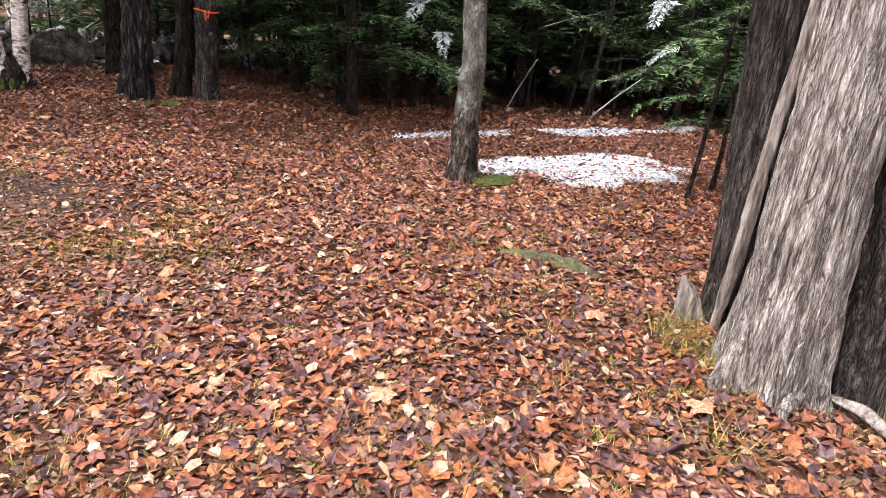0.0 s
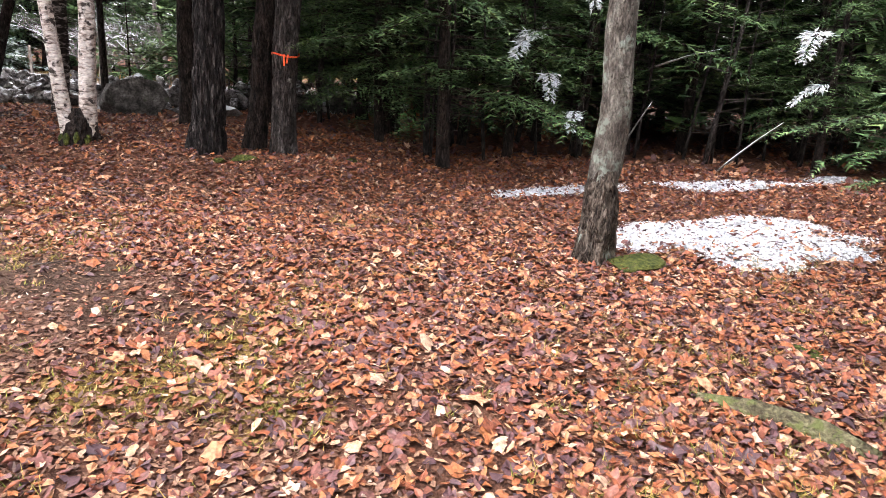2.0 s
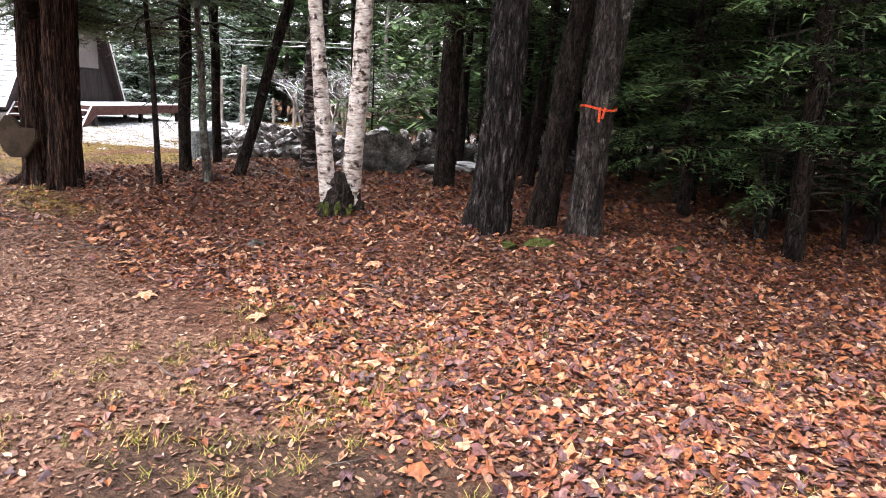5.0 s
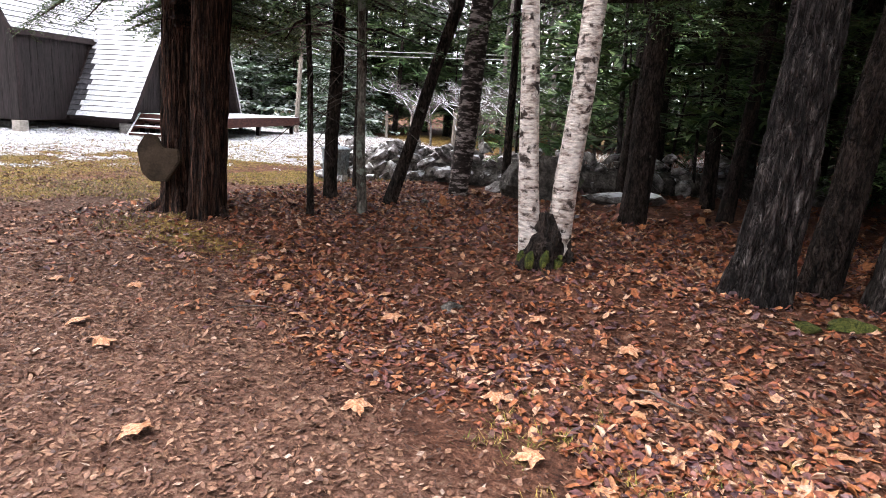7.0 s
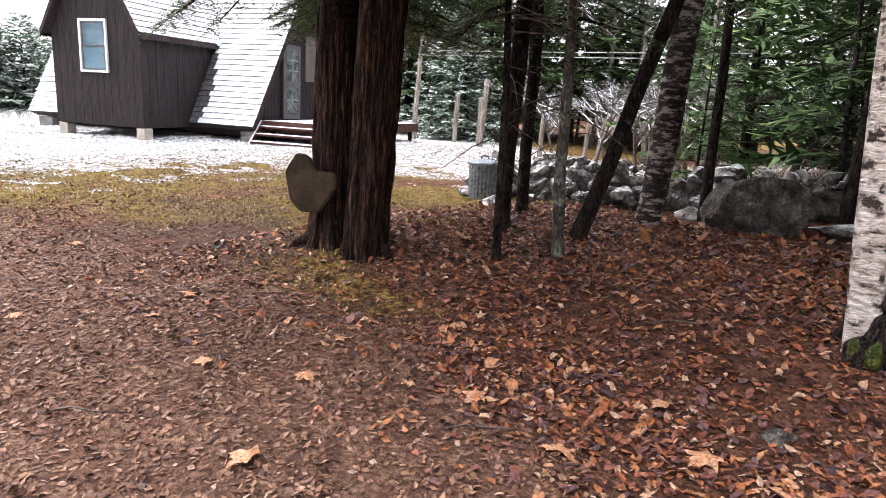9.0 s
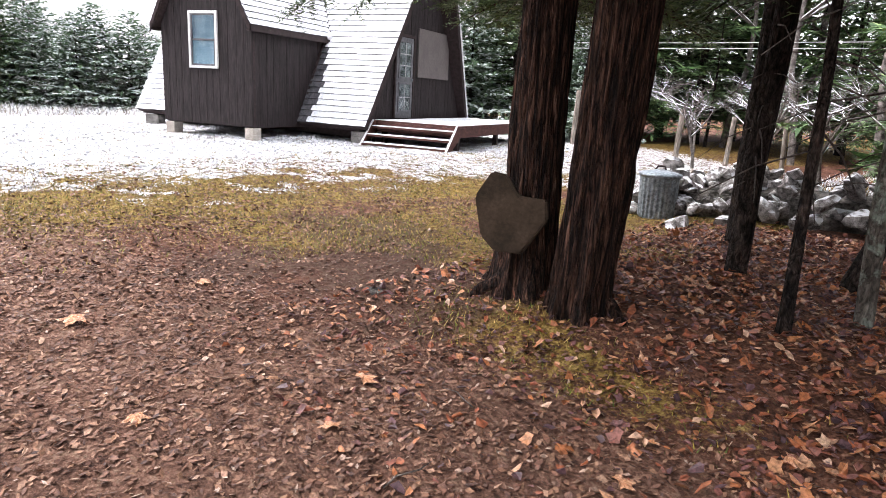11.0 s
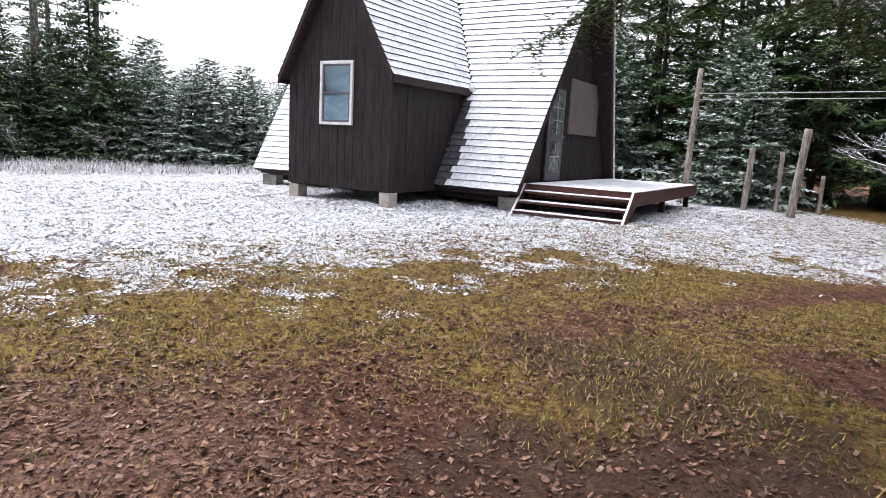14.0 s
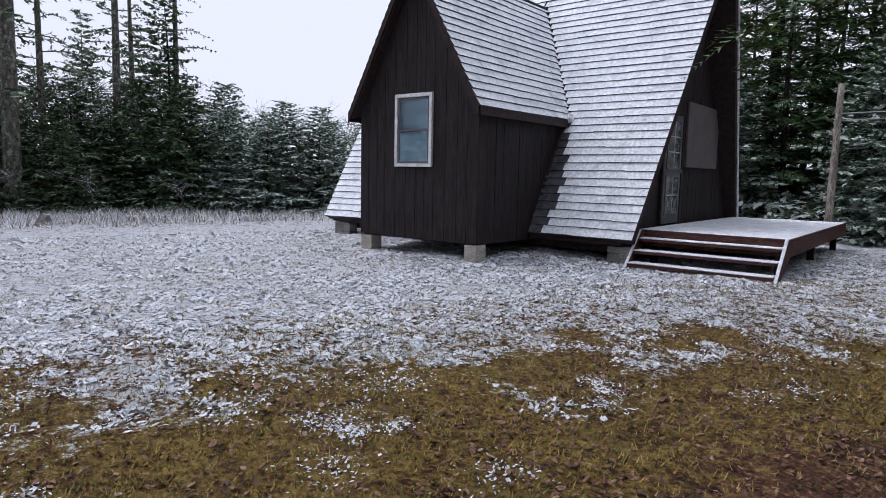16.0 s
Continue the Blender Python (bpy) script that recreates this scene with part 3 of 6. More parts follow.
def conifer_branches(h, clear, spread, count, seed, droop=0.25, rise=0.1):
    r = np.random.default_rng(seed)
    out = []
    for i in range(count):
        f = (i + r.random()) / count
        z = clear + (h - clear) * f
        ln = spread * (1 - 0.9 * f) * r.uniform(0.65, 1.15) + 0.15
        a = i * 2.39996 + r.uniform(-0.4, 0.4)
        out.append(((0.03 * math.cos(a), 0.03 * math.sin(a), z), np.array((math.cos(a), math.sin(a), rise + 0.35 * f)), ln, droop * r.uniform(0.6, 1.4)))
    return out


def limbs_of(branches, r0, segs=4):
    pieces = []
    for start, way, ln, droop in branches:
        t = np.linspace(0, 0.9, 3)
        p = np.asarray(start) + np.asarray(way) * (ln * t)[:, None]
        p[:, 2] -= droop * ln * t ** 2
        pieces.append(tube(p, r0 * ln * (1.05 - t) + 0.003, segs, cap=False))
    return merge(pieces)


def conifer(name, label, m, h, clear, spread, count, radius, seed, foliage, bark, category="tree", group="", gap=0.06, width=0.03, fan=3, droop=0.25, dead=0, segs=8, side=0.3, fine=False, leaf=0.062, pairs=5):
    """A conifer: trunk, limbs and a crown of needle sprays."""
    t = thing(name, m, label, category, group)
    r = np.random.default_rng(seed)
    bend = r.normal(0, 0.015, 2) * h
    path = [(bend[0] * math.sin(k * 0.5), bend[1] * math.sin(k * 0.4), h * k / 6 - 0.15) for k in range(7)]
    part("trunk", tube(path, [radius * (1.03 - k / 6.2) for k in range(7)], segs, ((5, 0.06),), 0.25, 4, seed, rings=12), bark, t, smooth=True)
    br = conifer_branches(h, clear, spread, count, seed, droop)
    v, f = feathers(br, seed, gap, leaf, pairs=pairs) if fine else sprays(br, seed, gap, width, side, fan)
    tagged(part("crown", (v, f), foliage, t), kind="stuff")
    low = [((0, 0, z), np.array((math.cos(a), math.sin(a), r.uniform(-0.1, 0.3))), r.uniform(0.3, 0.9), 0.15) for z, a in zip(r.uniform(0.5, max(clear, 1.0), dead), r.uniform(0, 6.28, dead))]
    tagged(part("branchwork", limbs_of(br + low, 0.009, 3), bark, t), kind="stuff")
    return t


def bare_tree(name, label, m, h, radius, seed, material, depth=4, category="tree", group="", spread=0.6, low=0.35):
    """A leafless tree or shrub of forking limbs."""
    r = np.random.default_rng(seed)
    pieces = []

    def grow(p, d, ln, rad, level):
        k = 4
        pts = [p]
        for _ in range(k):
            d = d + r.normal(0, 0.09, 3) + np.array((0, 0, 0.02))
            d = d / np.linalg.norm(d)
            pts.append(pts[-1] + d * ln / k)
        pieces.append(tube(pts, np.linspace(rad, rad * 0.5, k + 1), 6 if level == 0 else (4 if level == 1 else 3), cap=False))
        if level < depth:
            for _ in range(int(r.integers(3, 6))):
                f = int(r.integers(1 if level else 2, k + 1))
                e = d + r.normal(0, spread, 3)
                e[2] = abs(e[2]) * 0.7 + 0.1
                grow(np.array(pts[f]), e / np.linalg.norm(e), ln * r.uniform(0.45, 0.7), rad * 0.5, level + 1)

    grow(np.array((0, 0, -0.1)), np.array((0.0, 0, 1)), h * low * 1.4, radius, 0)
    t = thing(name, m, label, category, group)
    trunk = part("trunk", pieces[0], material, t, smooth=True)
    tagged(part("branchwork", merge(pieces[1:]), material, t), kind="stuff")
    return t


def at_ground(x, y, turn=0, scale=1.0, sink=0.0):
    return pose(x, y, ground_z(x, y) - sink, 0, 0, turn) @ Matrix.Scale(scale, 4)


def leaning_trunk(base, top, rb, rt, reach, segs, ridges, flare, lobes, seed, rings=50, sway=0.02, relief=None):
    """Path of a trunk through base and top, carried on upright to the height reach, in coordinates from its base."""
    b, t = np.array(base), np.array(top)
    d = t - b
    pts = [(0, 0, -0.15)]
    for f in (0.0, 0.33, 0.66, 1.0):
        pts.append(tuple(d * f + np.array((sway * math.sin(f * 5 + seed), sway * math.cos(f * 4 + seed), 0)) * math.sin(f * 3.14)))
    rest = reach - d[2]
    bent = d * (0.5 / d[2])
    pts.append(tuple(d + np.array((bent[0] * rest * 0.8, bent[1] * rest * 0.8, rest * 0.5))))
    pts.append(tuple(d + np.array((bent[0] * rest, bent[1] * rest, rest))))
    rad = [rb * 1.03, rb, rb + (rt - rb) * 0.33, rb + (rt - rb) * 0.66, rt, rt * 0.7, rt * 0.25]
    return tube(pts, rad, segs, ridges, flare, lobes, seed, rings=rings, relief=relief), pts


def trunk_tree(name, label, base, top, rb, rt, reach, bark, seed, segs=28, ridges=((7, 0.07), (13, 0.05), (23, 0.03)), flare=0.5, lobes=5, crown=None, category="tree", group="", rings=46, sway=0.02, relief=None):
    z = ground_z(base[0], base[1])
    b = (base[0], base[1], z)
    t = thing(name, Matrix.Translation(b), label, category, group)
    data, pts = leaning_trunk(b, top, rb, rt, reach, segs, ridges, flare, lobes, seed, rings, sway, relief)
    part("trunk", data, bark, t, smooth=True)
    r = np.random.default_rng(seed + 100)
    a, c = np.array(pts[-3]), np.array(pts[-1])
    if crown == "bare":
        br = [(a + (c - a) * f, np.array((math.cos(q), math.sin(q), 0.9)), 1.9 * (1.2 - f), -0.1) for f, q in zip(np.linspace(0.15, 0.95, 12), r.uniform(0, 6.28, 12))]
        tagged(part("branchwork", limbs_of(br, 0.016), bark, t), kind="stuff")
    elif crown:
        lo, count, spread, foliage = crown
        count = int(count * 1.7)
        br = []
        for i in range(count):
            f = i / count
            p = np.array([np.interp(lo + (reach - lo) * f, [q[2] for q in pts], [q[k] for q in pts]) for k in range(3)])
            q = i * 2.4 + r.uniform(-0.5, 0.5)
            br.append((p, np.array((math.cos(q), math.sin(q), 0.12)), spread * (1.1 - 0.8 * f) * r.uniform(0.7, 1.15), 0.3))
        lowest, upper = [q for q in br if q[0][2] < 4.2], [q for q in br if q[0][2] >= 4.2]
        tagged(part("crown", merge_arrays(feathers(lowest, seed, 0.06) if lowest else None, sprays(upper, seed, 0.13, 0.1, fan=2) if upper else None), foliage, t), kind="stuff")
        tagged(part("branchwork", limbs_of(br, 0.014), bark, t), kind="stuff")
    return t


# ---- the standing trees beside the drive ----
FINE = ((9, 0.05), (17, 0.045), (31, 0.03))
cedar = thing("cedar_clump", at_ground(1.75, 3.0), "clump of leaning grey shaggy-barked cedar trunks", "tree")


def clump_trunk(owner, base, top, rb, rt, reach, bark, seed, label, segs=96, rings=130, flare=0.45, lobes=6, ridges=FINE, relief=(26, 2.2, 0.014)):
    data, _ = leaning_trunk((base[0], base[1], 0), top, rb, rt, reach, segs, ridges, flare, lobes, seed, rings, 0.015, relief)
    o = part("trunk", data, bark, owner, label, smooth=True)
    w = owner.matrix_basis.translation
    o.location = (base[0] - w.x, base[1] - w.y, 0)
    return o


clump_trunk(cedar, (1.61, 2.80), (1.66, 2.83, 1.73), 0.215, 0.18, 7, M_CEDAR_GREY, 1, "pale grey leaning trunk", flare=0.7)
clump_trunk(cedar, (1.78, 3.55), (1.68, 3.68, 1.78), 0.165, 0.145, 7, M_CEDAR_DARK, 2, "dark ridged trunk", flare=0.8)
clump_trunk(cedar, (2.12, 2.80), (2.05, 2.98, 1.10), 0.20, 0.165, 7, M_CEDAR_DARK, 3, "dark trunk with a spreading root", flare=1.2)
snag = part("dead_limb", tube([(-0.03, 0.03, -0.05), (0.0, 0.0, 0.42), (0.015, -0.01, 0.97), (0.06, -0.03, 1.78), (0.09, -0.04, 3)], (0.03, 0.04, 0.036, 0.028, 0.01), 24, ((5, 0.1),), 0, 5, 4, rings=60, relief=(7, 4, 0.008)), M_DEAD, cedar, "pale dead limb", True)
snag.location = (1.63 - 1.75, 3.40 - 3.0, 0)
stub = part("broken_stub", tube([(0, 0, -0.05), (-0.04, 0.0, 0.12), (-0.09, 0.0, 0.27)], (0.08, 0.06, 0.012), 30, ((5, 0.12), (9, 0.1)), 0.3, 4, 5, rings=24, relief=(9, 6, 0.012)), M_DEAD, cedar, "pale broken stub", True)
stub.location = (1.50 - 1.75, 3.52 - 3.0, 0)
for k, (px, py, ang, ln) in enumerate(((1.60, 2.58, 250, 0.16), (1.84, 2.58, 300, 0.42))):
    rt_ = part("root", tube([(-0.05, 0, 0.06), (0.25 * ln, 0.02, 0.065), (0.7 * ln, -0.02, 0.03), (ln, 0.03, -0.03)], (0.012, 0.03, 0.022, 0.004), 12, ((3, 0.22), (5, 0.15)), 0, 4, 20 + k, rings=16), M_DEAD if k else M_CEDAR_GREY, cedar, "splintered surface root", True)
    rt_.location, rt_.rotation_euler = (px - 1.75, py - 3.0, 0), (0, 0, radians(ang))

# unseen crown added over the trunks, to shade the ground beside them
rr = np.random.default_rng(15)
shade = [((0.05, 0.0, z), np.array((math.cos(a), math.sin(a), 0.1)), ln, 0.2) for a, z, ln in zip(rr.uniform(0, 6.283, 38), rr.uniform(3.8, 6.6, 38), rr.uniform(1.4, 2.9, 38))]
tagged(part("crown", sprays(shade, 16, 0.1, 0.05, fan=2), M_NEEDLE, cedar), kind="stuff")
tagged(part("branchwork", limbs_of(shade, 0.009), M_CEDAR_DARK, cedar), kind="stuff")
trunk_tree("maple_tree", "grey-barked young maple with a scar near its base", (0.10, 6.75), (0.08, 6.79, 1.82), 0.13, 0.118, 7, M_LICHEN, 11, 64, ((4, 0.06), (9, 0.04), (15, 0.03)), 0.35, 4, "bare", rings=110, sway=0.05, relief=(16, 5, 0.008))
maple = [o for o in scene.objects if o.name == "maple_tree"][0]
part("foot", tube([(0, 0, -0.1), (0.005, 0, 0.3), (0.0, 0.012, 0.62), (0.0, 0.015, 0.76)], (0.145, 0.137, 0.131, 0.09), 64, ((3, 0.04), (7, 0.03)), 0.4, 4, 11, rings=60, relief=(11, 4, 0.03)), M_FOOT, maple, "cracked brown bark at the foot", True)
trunk_tree("pine_tree", "thick dark tree with shaggy plated bark", (-4.60, 9.25), (-4.52, 9.25, 2.33), 0.2, 0.172, 13, M_SHAG, 12, 100, ((9, 0.05), (19, 0.03)), 0.55, 5, (4.6, 60, 3.4, M_NEEDLE), rings=140, relief=(17, 2.6, 0.035))
trunk_tree("hemlock_tree", "brown-barked tree leaning beside a dark trunk", (-4.23, 9.85), (-4.03, 9.90, 2.3), 0.135, 0.13, 12, M_BROWN, 13, 60, crown=(3.6, 52, 3.0, M_NEEDLE), rings=90, relief=(14, 3, 0.012))
trunk_tree("flagged_maple_tree", "flaky grey tree tied with orange tape", (-3.74, 9.6), (-3.66, 9.66, 2.35), 0.15, 0.16, 11, M_MAPLE, 14, 64, crown=(3.0, 44, 2.2, M_NEEDLE), rings=110, relief=(13, 4, 0.016))
tape = thing("flagging_tape", Matrix.Translation((-3.70, 9.63, 1.48)), "bright orange plastic tape knotted round a trunk", "tape")
th = np.linspace(0, 2 * np.pi, 33)
band = np.concatenate([np.stack([0.178 * np.cos(th), 0.178 * np.sin(th), 0.02 * np.sin(th * 2) + h], 1) for h in (0.0, 0.022)])
part("band", (band, [[i, i + 1, 34 + i, 33 + i] for i in range(32)]), M_TAPE, tape)
for ang, ln in ((-75, 0.13), (-60, 0.1)):
    tail = part("tail", box((-0.012, -0.002, -ln), (0.012, 0.002, 0.01), 0.001), M_TAPE, tape)
    tail.location, tail.rotation_euler = (0.185 * math.cos(radians(ang)), 0.185 * math.sin(radians(ang)), 0.01), (0, radians(ang + 75) * 0.8, 0)

birch = thing("birch_tree", at_ground(-6.28, 9.12), "white twin-stemmed birch with peeling bark and a mossy foot", "tree")
for base, top, rb, rt, seed in (((-6.38, 9.07), (-6.55, 9.0, 2.15), 0.092, 0.07, 15), ((-6.19, 9.17), (-6.08, 9.2, 2.15), 0.105, 0.09, 16)):
    clump_trunk(birch, base, top, rb, rt, 8, M_BIRCH, seed, "white peeling stem", 30, 90, 0.25, 3, ((3, 0.05), (7, 0.03)), None)
foot = part("foot", tube([(0, 0, -0.1), (0, 0, 0.08), (0.02, 0, 0.26), (0.0, 0.0, 0.42)], (0.2, 0.185, 0.15, 0.07), 60, ((5, 0.1), (9, 0.08)), 0.6, 5, 17, rings=40, relief=(15, 6, 0.05)), M_BROWN, birch, "dark rough bark foot", True)
for k in range(4):
    a = 4.0 + k * 0.6
    mo = part("moss", tube([(0, 0, -0.03), (0, 0, 0.06), (0.01 * k, 0, 0.1 + 0.02 * (k % 3))], (0.035, 0.04, 0.012), 9, ((3, 0.3),), 0, 3, 30 + k, rings=6), M_MOSS, birch, "green moss tuft", True)
    mo.location = (0.2 * math.cos(a), 0.23 * math.sin(a), 0.0)

old = thing("cedar_tree", at_ground(-10.3, 8.55), "old reddish twin-trunked cedar with flaring roots", "tree")
clump_trunk(old, (-10.15, 8.72), (-9.99, 8.7, 2.05), 0.185, 0.19, 9, M_CEDAR_RED, 18, "", 110, 140, 0.4, 7)
clump_trunk(old, (-10.62, 8.72), (-10.64, 8.8, 2.1), 0.19, 0.17, 9, M_CEDAR_RED, 19, "darker rear trunk", 100, 130, 0.75, 5)
for k, (px, py, ang, ln, rad) in enumerate(((-10.66, 8.56, 222, 0.24, 0.045), (-9.98, 8.74, 352, 0.28, 0.04), (-10.76, 8.68, 178, 0.26, 0.045))):
    rt_ = part("root", tube([(-0.12, 0, 0.2), (0.2 * ln, 0.02, 0.09), (0.65 * ln, -0.02, 0.03), (ln, 0.03, -0.05)], (rad * 1.2, rad, rad * 0.8, rad * 0.25), 16, ((3, 0.2), (5, 0.12)), 0, 4, 60 + k, rings=18, relief=(7, 6, 0.008)), M_CEDAR_RED, old, "", True)
    rt_.location, rt_.rotation_euler = (px + 10.3, py - 8.55, 0), (0, 0, radians(ang))
rr = np.random.default_rng(5)
over = []
for a, z, ln in zip(np.linspace(0, 25.1, 90, endpoint=False) + rr.uniform(-0.2, 0.2, 90), rr.uniform(3.0, 8.0, 90), rr.uniform(1.8, 3.8, 90)):
    over.append(((-0.0, 0.05, z), np.array((math.cos(a), math.sin(a), 0.1)), ln, 0.25))
# extra boughs above the view, added to shade the ground below
for k in range(64):
    a = radians(rr.uniform(75, 180))
    over.append(((-0.1, 0.05, rr.uniform(5.2, 8.2)), np.array((math.cos(a), math.sin(a), 0.12)), rr.uniform(2.6, 4.2), 0.16))
low_boughs = []
for dx, dy, dz, z_ in ((-3.58, 0.26, 2.25, 3.0), (-3.13, 0.11, 2.28, 2.9), (-2.83, 0.51, 2.24, 2.9)):
    way = np.array((dx, dy, dz - z_))
    far_ = np.linalg.norm(way)
    low_boughs.append(((0.0, 0.0, z_), way / far_, far_, 0.22 / far_))
for k in range(26):
    a = radians(92 + 2.9 * k)
    low_boughs.append(((-0.1, 0.05, 2.02 + 0.075 * (k * 5 % 7)), np.array((math.cos(a), math.sin(a), 0.07)), (1.9 + 0.42 * (k * 3 % 5)) * (1.0 if k < 20 else 0.62), 0.1))
low_boughs += [((0.3, 0.1, 2.6), np.array((0.3, 0.95, 0.05)), 2.0, 0.12), ((0.3, 0.1, 2.7), np.array((0.8, 0.6, 0.1)), 2.2, 0.12)]
tagged(part("crown", sprays(over, 6, 0.12, 0.1, fan=2), M_NEEDLE, old), kind="stuff")
tagged(part("branchwork", limbs_of(over + low_boughs, 0.009), M_CEDAR_RED, old), kind="stuff")
tagged(part("low_crown", feathers(low_boughs, 9, 0.045, 0.045, 0.2, 8), M_NEEDLE, old), kind="stuff")
plate = [(-0.20, 0.02), (-0.13, -0.26), (-0.02, -0.36), (0.18, -0.36), (0.34, -0.1), (0.32, 0.04), (0.12, 0.05), (0.07, 0.12), (0.02, 0.19), (-0.09, 0.21)]
bm = prism([(p[0], p[1]) for p in plate], "b", -0.045, 0.045)
bmesh.ops.bevel(bm, geom=bm.edges[:], offset=0.015, segments=2, affect="EDGES")
slab = tagged(part("stone_slab", bm, M_SLAB), "flat brown stone slab leaning upright against a cedar trunk", "stone slab")
slab.matrix_world = pose(-10.57, 8.39, 0.84, -8, 0, 28) @ Matrix.Scale(0.9, 4)

for nm, base, top, rb, rt, bark, crown in (
        ("spruce_sapling", (-9.03, 9.18), (-9.08, 9.15, 2.4), 0.036, 0.026, M_BROWN, (1.9, 22, 1.1, M_NEEDLE)),
        ("hemlock_tree", (-9.79, 10.37), (-9.74, 10.41, 2.63), 0.085, 0.08, M_BROWN, (2.1, 30, 1.6, M_NEEDLE)),
        ("hemlock_tree", (-10.29, 11.55), (-10.3, 11.55, 2.84), 0.072, 0.07, M_BROWN, (2.6, 24, 1.5, M_NEEDLE)),
        ("spruce_sapling", (-8.76, 9.74), (-8.82, 9.7, 2.47), 0.055, 0.04, M_LICHEN, (2.3, 16, 1.1, M_NEEDLE)),
        ("leaning_tree", (-9.06, 10.67), (-8.43, 11.03, 2.66), 0.08, 0.07, M_BROWN, "bare"),
        ("dark_birch_tree", (-8.93, 12.2), (-8.77, 12.26, 2.86), 0.145, 0.15, M_MOTTLED, "bare"),
        ("spruce_sapling", (-8.50, 12.9), (-8.58, 12.99, 2.98), 0.068, 0.05, M_BROWN, (2.8, 22, 1.6, M_NEEDLE)),
        ("hemlock_tree", (-6.25, 11.8), (-6.22, 11.83, 2.3), 0.165, 0.14, M_BROWN, (2.2, 34, 2.2, M_NEEDLE)),
        ("grey_maple_tree", (-5.62, 17.65), (-5.81, 17.64, 2.77), 0.15, 0.15, M_LICHEN, "bare"),
        ("hemlock_sapling", (2.50, 6.65), (2.62, 6.70, 1.5), 0.026, 0.019, M_BROWN, (1.25, 12, 0.9, M_NEEDLE)),
        ("hemlock_sapling", (3.05, 7.4), (3.1, 7.45, 1.5), 0.03, 0.02, M_BROWN, (0.7, 16, 0.9, M_NEEDLE))):
    trunk_tree(nm, {"spruce_sapling": "slim dark spruce sapling with dead lower twigs", "hemlock_tree": "slender brown-barked hemlock with drooping green sprays", "leaning_tree": "thin dark trunk leaning over", "dark_birch_tree": "dark birch with pale banded bark", "grey_maple_tree": "pale grey slender maple in the wood", "hemlock_sapling": "thin young hemlock lightly dusted with snow"}[nm],
               base, top, rb, rt, 3.2 if nm == "hemlock_sapling" else 7.5, bark, int(abs(base[0] * 37 + base[1] * 91)), 16, ((4, 0.05), (9, 0.04)), 0.3, 4, crown, rings=30)

# tall hemlocks whose boughs close over the saplings
for x, y, sd in ((-7.2, 14.6, 1), (-5.4, 13.2, 2), (-3.0, 12.6, 3)):
    conifer("hemlock_tree", "tall hemlock with boughs high over the bank", at_ground(x, y), 10, 3.2, 2.4, 70, 0.1, 80 + sd, M_NEEDLE, M_BROWN, gap=0.1, dead=6, fine=True, leaf=0.075)

# dead twigs low on the saplings
for bx, by, seed in ((-9.03, 9.18, 1), (-9.79, 10.37, 2), (-8.76, 9.74, 3)):
    r = np.random.default_rng(seed + 60)
    tw = [((0, 0, z), np.array((math.cos(a), math.sin(a), r.uniform(-0.35, 0.15))), r.uniform(0.3, 0.95), 0.3) for z, a in zip(r.uniform(0.7, 2.6, 18), r.uniform(0, 6.28, 18))]
    o = tagged(part("dead_twigs", limbs_of(tw, 0.006, 3), M_TWIG), "bare dead lower twigs of a sapling", "twigs", kind="stuff")
    o.location = (bx, by, ground_z(bx, by))

# ---- the wood ----
protos = []
for i, (h, clear, spread, count, gap, width) in enumerate(((9.0, 1.2, 2.3, 80, 0.07, 0.019), (7.0, 0.8, 1.9, 86, 0.062, 0.018), (11.0, 1.8, 2.6, 72, 0.13, 0.045))):
    protos.append(conifer("hemlock_tree", "dense dark green hemlock at the wood's edge", at_ground(0, 0), h, clear, spread, count, 0.035 + 0.007 * h, 40 + i, M_NEEDLE, M_BROWN, gap=gap, width=width, dead=22, fine=True, leaf=(0.068, 0.066, 0.13)[i], pairs=(5, 5, 4)[i]))
deep = conifer("hemlock_tree", "dark hemlock deep in the wood", at_ground(0, 0), 11, 0.8, 2.6, 80, 0.12, 44, M_NEEDLE, M_BROWN, gap=0.22, fine=True, leaf=0.3, pairs=3)
fprotos = []
for i, (h, clear, spread, count, gap, width) in enumerate(((5.5, 0.1, 2.5, 120, 0.12, 0.06), (9.0, 0.4, 2.4, 130, 0.15, 0.07), (13.0, 3.0, 3.0, 90, 0.17, 0.08))):
    fprotos.append(conifer("spruce_tree", "frost-dusted green spruce behind the clearing", at_ground(0, 0), h, clear, spread, count, 0.03 + 0.008 * h, 50 + i, M_NEEDLE_FROST, M_BROWN, gap=gap, width=width, droop=0.14, dead=8, side=0.42))
for i, (h, clear, spread, count, gap, width) in enumerate(((5.0, 0.1, 2.4, 120, 0.12, 0.055), (8.0, 0.5, 2.1, 110, 0.13, 0.06))):
    fprotos.append(conifer("spruce_tree", "dark green spruce with frost on its bough tips", at_ground(0, 0), h, clear, spread, count, 0.03 + 0.008 * h, 150 + i, M_SPRUCE, M_BROWN, gap=gap, width=width, droop=0.14, dead=8, side=0.42))
fprotos.append(conifer("spruce_tree", "distant frosted spruce beyond the clearing", at_ground(0, 0), 9, 0.4, 2.4, 80, 0.1, 57, M_NEEDLE_FROST, M_BROWN, gap=0.34, width=0.17, fan=2, side=0.42))
